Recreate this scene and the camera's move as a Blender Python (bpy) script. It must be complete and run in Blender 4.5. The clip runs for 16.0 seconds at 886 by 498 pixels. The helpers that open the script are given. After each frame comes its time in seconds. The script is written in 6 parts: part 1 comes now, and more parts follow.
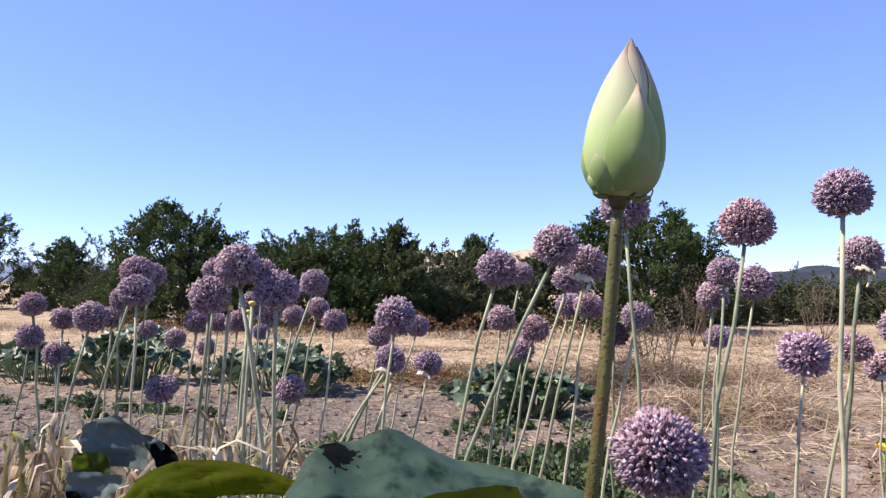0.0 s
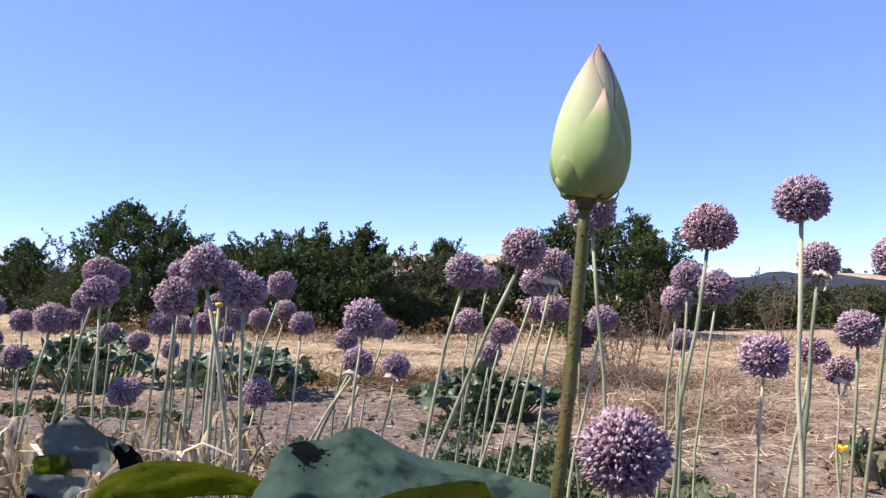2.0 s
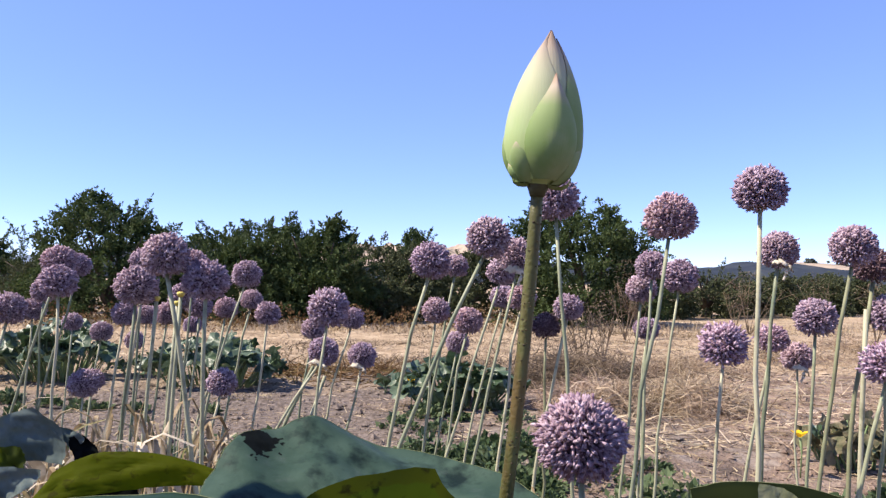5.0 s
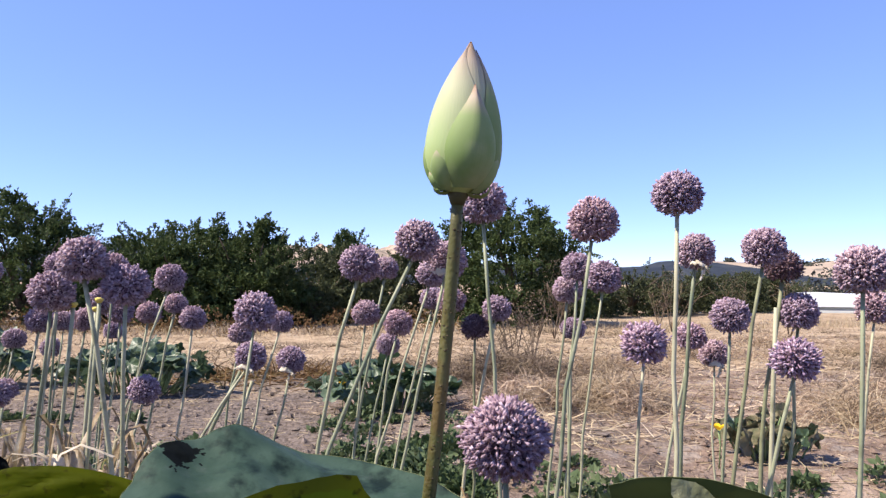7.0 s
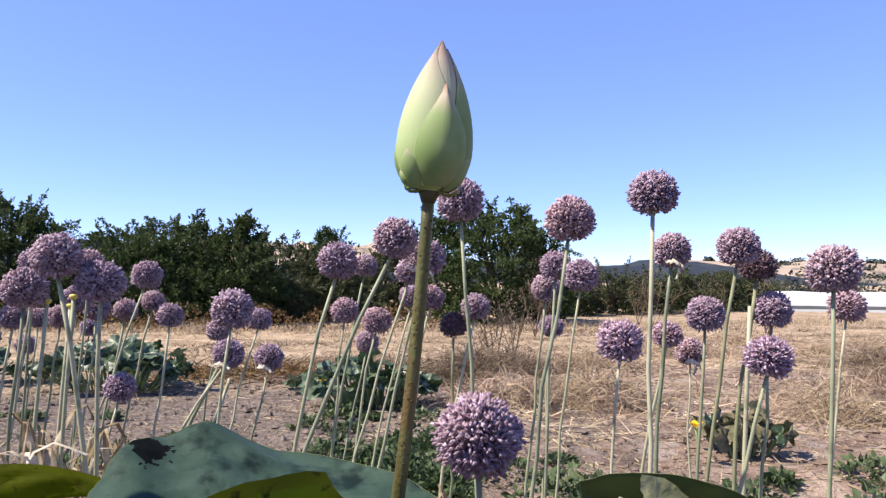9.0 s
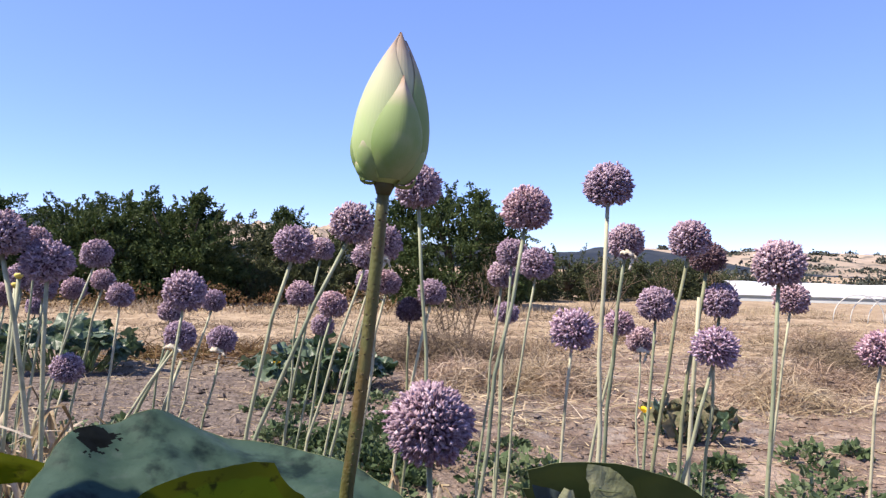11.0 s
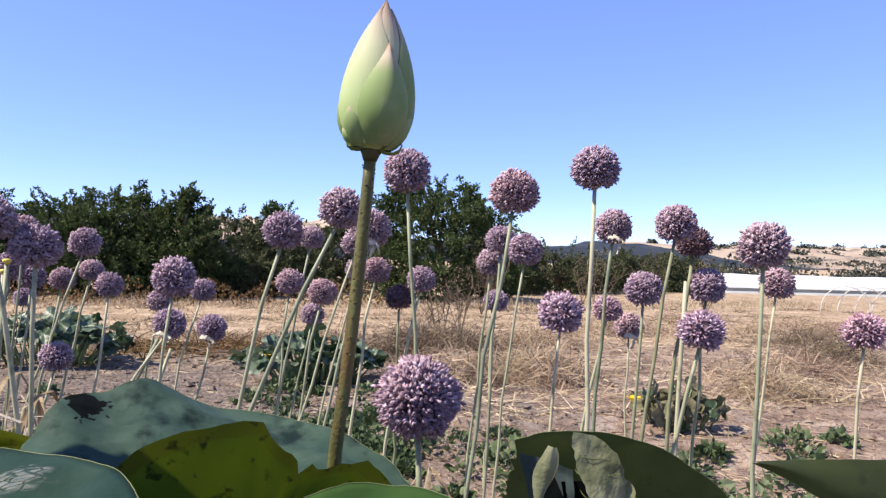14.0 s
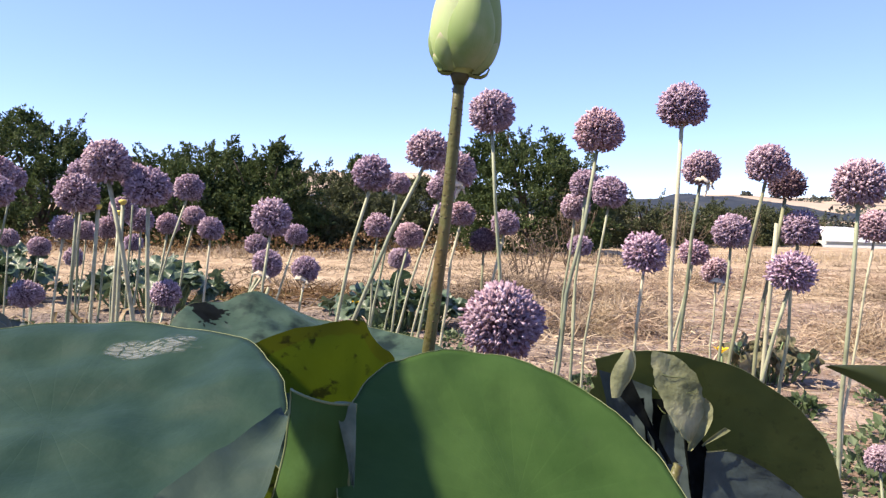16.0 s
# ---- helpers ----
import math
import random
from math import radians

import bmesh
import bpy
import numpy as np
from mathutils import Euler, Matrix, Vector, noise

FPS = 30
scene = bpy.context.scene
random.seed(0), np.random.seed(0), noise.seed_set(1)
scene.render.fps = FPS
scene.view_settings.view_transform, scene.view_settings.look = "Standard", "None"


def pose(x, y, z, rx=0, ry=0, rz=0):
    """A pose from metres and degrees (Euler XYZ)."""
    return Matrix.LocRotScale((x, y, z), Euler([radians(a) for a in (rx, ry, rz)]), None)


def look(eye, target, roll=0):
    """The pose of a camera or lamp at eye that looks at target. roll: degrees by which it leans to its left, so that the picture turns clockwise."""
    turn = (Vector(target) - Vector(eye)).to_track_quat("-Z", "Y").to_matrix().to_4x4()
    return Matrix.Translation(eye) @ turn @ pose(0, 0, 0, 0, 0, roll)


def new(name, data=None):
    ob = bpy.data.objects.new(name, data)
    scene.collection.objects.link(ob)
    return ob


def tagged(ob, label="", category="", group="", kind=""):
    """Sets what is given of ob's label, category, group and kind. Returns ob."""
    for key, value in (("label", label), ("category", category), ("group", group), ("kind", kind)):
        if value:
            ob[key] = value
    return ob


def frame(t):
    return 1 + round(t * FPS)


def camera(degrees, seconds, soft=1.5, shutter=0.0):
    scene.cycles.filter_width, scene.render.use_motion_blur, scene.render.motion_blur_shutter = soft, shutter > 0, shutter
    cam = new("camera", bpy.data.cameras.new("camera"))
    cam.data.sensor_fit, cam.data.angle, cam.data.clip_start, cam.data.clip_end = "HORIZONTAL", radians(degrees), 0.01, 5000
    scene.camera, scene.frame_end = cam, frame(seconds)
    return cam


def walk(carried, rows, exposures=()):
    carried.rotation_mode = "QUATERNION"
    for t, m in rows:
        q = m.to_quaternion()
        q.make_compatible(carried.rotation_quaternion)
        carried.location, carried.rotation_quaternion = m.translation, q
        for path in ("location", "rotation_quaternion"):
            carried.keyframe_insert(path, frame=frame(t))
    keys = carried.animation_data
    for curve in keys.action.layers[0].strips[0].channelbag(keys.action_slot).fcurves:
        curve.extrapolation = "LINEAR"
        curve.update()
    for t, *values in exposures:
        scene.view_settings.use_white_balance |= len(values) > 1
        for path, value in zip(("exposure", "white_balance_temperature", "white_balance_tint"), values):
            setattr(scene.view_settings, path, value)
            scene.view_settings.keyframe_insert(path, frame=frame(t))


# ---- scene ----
# ---- camera ----
cam = camera(62.08, 16.0, soft=1.35)
PATH = [
    (0, (-0.0096, -0.0577, 1.0033), (-0.0154, 1.9397, 1.1033), 0.55),
    (0.5, (-0.0065, -0.0604, 1.0017), (0.0339, 1.9366, 1.1037), 0.31),
    (1, (-0.0063, -0.0612, 1.0004), (0.0522, 1.9349, 1.1093), 0.53),
    (1.5, (-0.0118, -0.0719, 1.0040), (0.0371, 1.9247, 1.1083), 0.50),
    (2, (-0.0111, -0.0643, 0.9996), (0.0695, 1.9309, 1.1118), 0.81),
    (2.5, (-0.0132, -0.0672, 0.9960), (0.0799, 1.9282, 1.0934), 0.83),
    (3, (-0.0153, -0.0710, 0.9975), (0.0740, 1.9244, 1.0991), 0.82),
    (3.5, (-0.0081, -0.0685, 0.9955), (0.0900, 1.9271, 1.0847), 0.87),
    (4, (-0.0023, -0.0582, 0.9934), (0.1264, 1.9358, 1.0797), 0.88),
    (6.3, (0.0096, -0.0676, 1.0042), (0.2634, 1.9145, 1.0862), 0.32),
    (6.5, (0.0112, -0.0618, 0.9990), (0.3070, 1.9145, 1.0805), 0.48),
    (7, (0.0083, -0.0688, 1.0020), (0.3494, 1.8999, 1.0919), 0.33),
    (7.5, (0.0107, -0.0697, 1.0036), (0.3538, 1.8984, 1.0971), 0.25),
    (8, (0.0100, -0.0757, 1.0048), (0.3524, 1.8920, 1.1090), 0.38),
    (8.5, (0.0119, -0.0687, 1.0048), (0.3646, 1.8973, 1.1069), 0.43),
    (9, (0.0154, -0.0731, 1.0019), (0.4048, 1.8868, 1.0864), 0.52),
    (9.5, (0.0149, -0.0758, 1.0013), (0.4467, 1.8758, 1.0694), 1.24),
    (9.7, (0.0200, -0.0733, 1.0046), (0.4652, 1.8755, 1.0684), 1.42),
    (11.8, (0.0168, -0.0770, 1.0087), (0.5316, 1.8553, 1.0440), 1.46),
    (12, (0.0195, -0.0684, 0.9991), (0.5294, 1.8651, 1.0399), 1.15),
    (12.5, (0.0210, -0.0739, 0.9978), (0.5493, 1.8547, 1.0381), 1.19),
    (13, (0.0190, -0.0732, 0.9944), (0.5646, 1.8509, 1.0098), 1.46),
    (13.5, (0.0212, -0.0815, 0.9890), (0.5467, 1.8481, 1.0045), 1.13),
    (14, (0.0192, -0.0844, 0.9880), (0.5454, 1.8450, 1.0153), 1.44),
    (14.5, (0.0174, -0.0867, 0.9858), (0.5134, 1.8505, 1.0200), 1.25),
    (15, (0.0145, -0.1044, 0.9755), (0.4448, 1.8487, 0.9721), 1.09),
    (15.5, (0.0094, -0.1094, 0.9699), (0.3987, 1.8513, 0.9077), 1.14),
    (16, (0.0094, -0.1213, 0.9617), (0.3169, 1.8522, 0.8569), 1.39),
]
walk(cam, [(t, look(eye, target, roll)) for t, eye, target, roll in PATH], [(0, 0.92, 6600, 14), (14.5, 0.92, 6600, 14), (15.2, 0.99, 6700, 14), (16, 1.20, 7020, 15)])

# ---- world, sun and exposure ----
SUN = Vector((-0.63, -0.06, 0.77)).normalized()
world = bpy.data.worlds.new("sky")
scene.world = world
world.use_nodes = True
wn = world.node_tree
wn.nodes.clear()
sky = wn.nodes.new("ShaderNodeTexSky")
sky.sky_type = "NISHITA"
sky.sun_disc = False
sky.sun_elevation = math.asin(SUN.z)
sky.sun_rotation = math.atan2(SUN.x, SUN.y)
sky.altitude = 5500
sky.air_density = 1.36
sky.dust_density = 0.0
sky.ozone_density = 8.0
wbg = wn.nodes.new("ShaderNodeBackground")
wbg.inputs["Strength"].default_value = 0.131
wout = wn.nodes.new("ShaderNodeOutputWorld")
tint = wn.nodes.new("ShaderNodeMix")
tint.data_type, tint.blend_type = "RGBA", "MULTIPLY"
tint.inputs[0].default_value = 1.0
tint.inputs[7].default_value = (1.27, 1.07, 1.15, 1)
wn.links.new(sky.outputs["Color"], tint.inputs[6])
# an even veil of haze flattens the fall of brightness from the horizon upwards
haze = wn.nodes.new("ShaderNodeMix")
haze.data_type = "RGBA"
haze.inputs[0].default_value = 0.30
haze.inputs[7].default_value = (1.25, 2.08, 4.6, 1)
wn.links.new(tint.outputs[2], haze.inputs[6])
wn.links.new(haze.outputs[2], wbg.inputs["Color"])
wn.links.new(wbg.outputs["Background"], wout.inputs["Surface"])

sun = new("sun", bpy.data.lights.new("sun", "SUN"))
sun.data.energy = 5.0
sun.data.angle = radians(0.53)
sun.data.color = (1.0, 0.92, 0.78)
sun.matrix_world = look(SUN * 20, (0, 0, 0))

# ---- materials ----


class Mat:
    """A procedural material under construction: short calls for its nodes."""

    def __init__(self, name, rough=0.6, spec=0.3):
        self.m = bpy.data.materials.new(name)
        self.m.use_nodes = True
        self.t = self.m.node_tree
        self.b = self.t.nodes["Principled BSDF"]
        self.out = self.t.nodes["Material Output"]
        self.b.inputs["Roughness"].default_value = rough
        self.b.inputs["Specular IOR Level"].default_value = spec

    def node(self, kind, **inputs):
        n = self.t.nodes.new(kind)
        for key, value in inputs.items():
            self.put(n.inputs[key], value)
        return n

    def put(self, socket, value):
        if isinstance(value, bpy.types.NodeSocket):
            self.t.links.new(value, socket)
        elif isinstance(value, tuple) and len(value) == 3 and socket.type == "RGBA":
            socket.default_value = (*value, 1)
        else:
            socket.default_value = value

    def place(self, kind="Object"):
        return self.node("ShaderNodeTexCoord").outputs[kind]

    def noise(self, scale, detail=4.0, where=None, rough=0.55):
        n = self.node("ShaderNodeTexNoise", Scale=scale, Detail=detail, Roughness=rough)
        self.put(n.inputs["Vector"], where or self.place())
        return n.outputs["Fac"]

    def ramp(self, fac, *stops):
        n = self.node("ShaderNodeValToRGB")
        while len(n.color_ramp.elements) < len(stops):
            n.color_ramp.elements.new(0.5)
        for e, (p, c) in zip(n.color_ramp.elements, stops):
            e.position, e.color = p, (*c, 1)
        self.put(n.inputs["Fac"], fac)
        return n.outputs["Color"]

    def mix(self, fac, a, b, how="MIX"):
        n = self.t.nodes.new("ShaderNodeMix")
        n.data_type, n.blend_type = "RGBA", how
        self.put(n.inputs[0], fac)
        self.put(n.inputs[6], a)
        self.put(n.inputs[7], b)
        return n.outputs[2]

    def math(self, how, a, b=0.0, c=0.0):
        n = self.t.nodes.new("ShaderNodeMath")
        n.operation = how
        for i, v in enumerate((a, b, c)):
            self.put(n.inputs[i], v)
        return n.outputs[0]

    def island(self):
        return self.node("ShaderNodeNewGeometry").outputs["Random Per Island"]

    def single(self):
        return self.node("ShaderNodeObjectInfo").outputs["Random"]

    def bump(self, height, strength=0.4, distance=0.01):
        n = self.node("ShaderNodeBump", Strength=strength, Distance=distance, Height=height)
        self.put(self.b.inputs["Normal"], n.outputs["Normal"])

    def done(self, colour, translucent=0.0, glow=None):
        self.put(self.b.inputs["Base Color"], colour)
        if translucent:
            tr = self.node("ShaderNodeBsdfTranslucent")
            self.put(tr.inputs["Color"], colour if glow is None else glow)
            mx = self.node("ShaderNodeMixShader", Fac=translucent)
            self.t.links.new(self.b.outputs[0], mx.inputs[1])
            self.t.links.new(tr.outputs[0], mx.inputs[2])
            self.t.links.new(mx.outputs[0], self.out.inputs["Surface"])
        return self.m


def floret_material(name, dark, middle, light):
    m = Mat(name, 0.65, 0.15)
    c = m.ramp(m.island(), (0.0, dark), (0.42, middle), (0.86, light), (1.0, tuple(v * 1.14 for v in light)))
    c = m.mix(m.ramp(m.noise(7), (0.40, (0, 0, 0)), (0.62, (1, 1, 1))), c, m.mix(0.55, c, middle, "MULTIPLY"))
    tint = m.ramp(m.single(), (0.0, (0.86, 0.85, 0.95)), (0.5, (0.99, 0.97, 0.98)), (1.0, (1.06, 0.96, 0.94)))
    return m.done(m.mix(1.0, c, tint, "MULTIPLY"), 0.10)


MAUVE = floret_material("mauve_florets", (0.29, 0.200, 0.245), (0.44, 0.335, 0.380), (0.58, 0.475, 0.52))
MAUVE_NEAR = floret_material("near_mauve_florets", (0.27, 0.175, 0.210), (0.42, 0.305, 0.345), (0.56, 0.445, 0.48))
VIOLET = floret_material("violet_florets", (0.27, 0.170, 0.230), (0.46, 0.335, 0.405), (0.62, 0.50, 0.57))
# much darker plum florets, for two of the heads
PLUM = floret_material("dark_plum_florets", (0.085, 0.055, 0.072), (0.165, 0.110, 0.130), (0.27, 0.20, 0.22))

# dark ball inside each head; its colour puts shade between the florets
_m = Mat("head_core_shade", 0.8)
CORE_SHADE = _m.done(_m.ramp(_m.noise(60), (0.3, (0.075, 0.042, 0.055)), (0.7, (0.14, 0.088, 0.095))))

_m = Mat("flower_stalk", 0.7)
PEDICEL = _m.done(_m.ramp(_m.island(), (0, (0.20, 0.17, 0.11)), (1, (0.42, 0.36, 0.27))), 0.15)

_m = Mat("leek_stem", 0.55, 0.35)
_c = _m.ramp(_m.single(), (0.0, (0.115, 0.145, 0.09)), (0.35, (0.215, 0.24, 0.145)), (0.75, (0.35, 0.345, 0.225)), (1.0, (0.43, 0.395, 0.27)))
_n = _m.noise(14, 5)
_c = _m.mix(_m.ramp(_n, (0.35, (0, 0, 0)), (0.7, (0.6, 0.6, 0.6))), _c, (0.37, 0.365, 0.24))
_b = _m.ramp(_m.noise(22, 3), (0.56, (0, 0, 0)), (0.66, (0.6, 0.6, 0.6)))
_c = _m.mix(_b, _c, (0.13, 0.14, 0.08))
_s = _m.noise(120, 3)
_c = _m.mix(_m.ramp(_s, (0.66, (0, 0, 0)), (0.74, (0.8, 0.8, 0.8))), _c, (0.164, 0.139, 0.0738))
_m.bump(_m.noise(220, 2), 0.25, 0.002)
STEM = _m.done(_c)

_m = Mat("dark_stem", 0.6, 0.3)
DARKSTEM = _m.done(_m.ramp(_m.noise(25, 5), (0.3, (0.12, 0.12, 0.07)), (0.7, (0.24, 0.25, 0.14))))

_m = Mat("dry_papery_leaf", 0.75, 0.2)
_c = _m.ramp(_m.noise(18, 5), (0.3, (0.11, 0.07, 0.036)), (0.5, (0.29, 0.215, 0.125)), (0.68, (0.62, 0.53, 0.40)))
_c = _m.mix(_m.ramp(_m.single(), (0.06, (0.8, 0.8, 0.8)), (0.16, (0, 0, 0))), _c, (0.17, 0.19, 0.055))
_c = _m.mix(_m.ramp(_m.single(), (0.75, (0, 0, 0)), (0.95, (0.5, 0.5, 0.5))), _c, (0.80, 0.74, 0.62))
_m.bump(_m.noise(90, 3), 0.5, 0.004)
PAPER = _m.done(_c, 0.25)

_m = Mat("white_bract", 0.7, 0.2)
BRACT = _m.done(_m.ramp(_m.noise(60), (0.3, (0.50, 0.42, 0.29)), (0.7, (0.74, 0.69, 0.58))), 0.3)


def petal_material(name, low, high, foot):
    m = Mat(name, 0.68, 0.16)
    uv = m.node("ShaderNodeSeparateXYZ", Vector=m.place("UV"))
    c = m.ramp(uv.outputs["Y"], (0.0, foot), (0.3, low), (0.66, high), (0.86, (0.36, 0.29, 0.22)), (1.0, (0.24, 0.14, 0.10)))
    fine = m.node("ShaderNodeTexWave", Scale=9.0, Distortion=3.0, Detail=3.0)
    fine.bands_direction = "X"
    m.put(fine.inputs["Vector"], m.place("UV"))
    c = m.mix(m.math("MULTIPLY", fine.outputs["Fac"], 0.02), c, (0.21, 0.29, 0.10))
    blot = m.ramp(m.noise(30, 4), (0.45, (0, 0, 0)), (0.75, (0.35, 0.35, 0.35)))
    c = m.mix(blot, c, (0.42, 0.399, 0.266))
    m.bump(m.math("ADD", fine.outputs["Fac"], m.math("MULTIPLY", m.noise(80), 2.5)), 0.04, 0.002)
    m.b.inputs["Subsurface Weight"].default_value = 0.04
    m.b.inputs["Subsurface Radius"].default_value = (0.0042, 0.0056, 0.0021)
    return m.done(c)


PETAL = petal_material("bud_petal", (0.30, 0.38, 0.17), (0.38, 0.39, 0.24), (0.26, 0.34, 0.11))
# sepal green, darkened further to paint the bud's shaded side
SHADED_SEPAL = petal_material("bud_sepal_shaded", (0.15, 0.22, 0.072), (0.20, 0.26, 0.105), (0.13, 0.18, 0.052))

_m = Mat("bud_stalk", 0.5, 0.35)
_w = _m.node("ShaderNodeMapping", Vector=_m.place(), Scale=(1, 1, 0.12)).outputs["Vector"]
_c = _m.ramp(_m.noise(120, 5, _w), (0.32, (0.050, 0.042, 0.011)), (0.5, (0.084, 0.082, 0.021)), (0.7, (0.125, 0.132, 0.042)))
_c = _m.mix(_m.ramp(_m.noise(26, 4), (0.48, (0, 0, 0)), (0.66, (0.75, 0.75, 0.75))), _c, (0.115, 0.070, 0.020))
_c = _m.mix(_m.ramp(_m.noise(330, 2), (0.64, (0, 0, 0)), (0.70, (0.35, 0.35, 0.35))), _c, (0.030, 0.020, 0.008))
_m.bump(_m.noise(300, 2), 0.4, 0.002)
STALK = _m.done(_c)
_m = Mat("stalk_prickle", 0.7)
PRICKLE = _m.done(_m.ramp(_m.island(), (0, (0.026, 0.0174, 0.00651)), (1, (0.0564, 0.0391, 0.013))))
# dark brown that holds the shade where bud meets stalk
_m = Mat("bud_collar_shade", 0.6)
COLLAR_SHADE = _m.done(_m.ramp(_m.noise(60), (0.3, (0.0245, 0.021, 0.0084)), (0.7, (0.07, 0.063, 0.021))))


def lotus_material(name, dark, light, glow, translucent, blotch, rough, spotty=0.25, spec=0.22, brown=1.06, shade_stain=None):
    m = Mat(name, rough, spec)
    uv = m.node("ShaderNodeSeparateXYZ", Vector=m.place("UV"))
    veins = m.math("ABSOLUTE", m.math("SINE", m.math("MULTIPLY", uv.outputs["X"], math.pi * 22)))
    veins = m.math("POWER", m.math("SUBTRACT", 1.0, veins), 9.0)
    veins = m.math("MULTIPLY", veins, m.math("SUBTRACT", 1.15, uv.outputs["Y"]))
    c = m.ramp(m.math("ADD", m.math("MULTIPLY", m.noise(9, 3), 0.55), m.math("MULTIPLY", m.noise(42, 5), 0.45)), (0.36, dark), (0.64, light))
    c = m.mix(m.math("MULTIPLY", veins, 0.10), c, tuple(min(1, v * 1.7) for v in light))
    spots = m.ramp(m.noise(75, 4), (0.58, (0, 0, 0)), (0.66, (spotty, spotty, spotty)))
    c = m.mix(spots, c, blotch)
    edge = m.ramp(m.math("ADD", uv.outputs["Y"], m.math("MULTIPLY", m.noise(20), 0.16)), (brown, (0, 0, 0)), (brown + 0.06, (0.7, 0.7, 0.7)))
    c = m.mix(edge, c, (0.20, 0.16, 0.05) if brown > 1 else (0.045, 0.024, 0.006))
    # dark blotches: scorching, and the leaf's shaded half put into the colour
    if shade_stain:
        warp = m.node("ShaderNodeMapping", Vector=m.place(), Scale=(1.0, 1.0, 0.55)).outputs["Vector"]
        c = m.mix(m.ramp(m.noise(21, 5, warp, 0.6), (0.52, (0, 0, 0)), (0.63, (0.8, 0.8, 0.8))), c, shade_stain)
        c = m.mix(m.ramp(m.noise(34, 6, None, 0.7), (0.57, (0, 0, 0)), (0.70, (0.35, 0.35, 0.35))), c, (0.085, 0.105, 0.095))
    m.bump(m.math("ADD", m.math("MULTIPLY", veins, -0.06), m.math("ADD", m.noise(60, 4), m.math("MULTIPLY", m.noise(14, 3), 3.0))), 0.22, 0.004)
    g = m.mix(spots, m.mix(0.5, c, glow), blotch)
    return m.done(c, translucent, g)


LOTUS_TOP = lotus_material("lotus_leaf_waxy", (0.009, 0.026, 0.016), (0.022, 0.046, 0.029), (0.06, 0.12, 0.02), 0.06, (0.013, 0.028, 0.018), 0.5, spec=0.13)
LOTUS_SCORCHED_SHADED = lotus_material("lotus_leaf_scorched_shaded", (0.022, 0.044, 0.031), (0.050, 0.084, 0.061), (0.06, 0.12, 0.02), 0.06, (0.012, 0.024, 0.020), 0.55, 0.4, 0.10, shade_stain=(0.002, 0.006, 0.007))
LOTUS_GREEN = lotus_material("lotus_leaf_fresh", (0.023, 0.052, 0.013), (0.037, 0.074, 0.020), (0.08, 0.17, 0.012), 0.06, (0.028, 0.054, 0.016), 0.55, spec=0.05)
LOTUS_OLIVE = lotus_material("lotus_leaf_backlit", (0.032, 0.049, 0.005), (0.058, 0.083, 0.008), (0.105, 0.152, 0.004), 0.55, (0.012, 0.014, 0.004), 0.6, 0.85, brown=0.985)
LOTUS_YELLOW = lotus_material("lotus_leaf_yellowing", (0.050, 0.066, 0.003), (0.085, 0.105, 0.004), (0.19, 0.21, 0.001), 0.55, (0.035, 0.028, 0.004), 0.65, 0.6, 0.05)
LOTUS_DULL = lotus_material("lotus_leaf_dull", (0.028, 0.038, 0.013), (0.052, 0.066, 0.022), (0.16, 0.18, 0.03), 0.45, (0.012, 0.013, 0.008), 0.6)
LOTUS_PALE = lotus_material("lotus_leaf_pale", (0.024, 0.042, 0.030), (0.046, 0.07, 0.05), (0.06, 0.12, 0.02), 0.1, (0.03, 0.045, 0.035), 0.5)
LOTUS_BLUE = lotus_material("lotus_leaf_bluish", (0.070, 0.094, 0.086), (0.115, 0.146, 0.134), (0.06, 0.10, 0.03), 0.1, (0.020, 0.026, 0.026), 0.45)
LOTUS_CRUMPLED = lotus_material("lotus_leaf_crumpled", (0.030, 0.044, 0.042), (0.064, 0.086, 0.082), (0.06, 0.10, 0.03), 0.08, (0.006, 0.008, 0.009), 0.5, spec=0.12)
# pale cracked plates; the glint on the leaf is put into their colour
_m = Mat("dried_film", 0.4, 0.5)
_uv = _m.place("UV")
_cell = _m.node("ShaderNodeTexVoronoi", Scale=11.0, Vector=_uv)
_cell.feature = "DISTANCE_TO_EDGE"
_plate = _m.ramp(_cell.outputs["Distance"], (0.03, (0, 0, 0)), (0.10, (1, 1, 1)))
_grad = _m.node("ShaderNodeTexGradient", Vector=_m.node("ShaderNodeMapping", Vector=_uv, Location=(-1, -1, 0), Scale=(2, 2, 1)).outputs["Vector"])
_grad.gradient_type = "SPHERICAL"
_thick = _m.ramp(_m.math("ADD", _grad.outputs["Fac"], _m.math("MULTIPLY", _m.noise(5, 5, _uv), 0.9)), (0.80, (0, 0, 0)), (1.25, (1, 1, 1)))
_m.put(_m.b.inputs["Alpha"], _m.math("MULTIPLY", _thick, _m.math("ADD", _m.math("MULTIPLY", _plate, 0.36), 0.03)))
_m.bump(_plate, 0.4, 0.001)
GLINT_FILM = _m.done(_m.ramp(_m.noise(14, 3, _uv), (0.35, (0.16, 0.18, 0.155)), (0.65, (0.36, 0.36, 0.32))))
# near-black for the leaf's scorched patch and for sheets that paint shade
_m = Mat("scorch_and_shade_black", 0.8, 0.03)
SCORCH_AND_SHADE = _m.done(_m.ramp(_m.noise(90), (0.3, (0.002, 0.003, 0.003)), (0.7, (0.007, 0.009, 0.009))))
_m = Mat("leaf_edge", 0.5)
LEAF_EDGE = _m.done(_m.ramp(_m.noise(60), (0.3, (0.080, 0.105, 0.040)), (0.7, (0.150, 0.165, 0.070))))
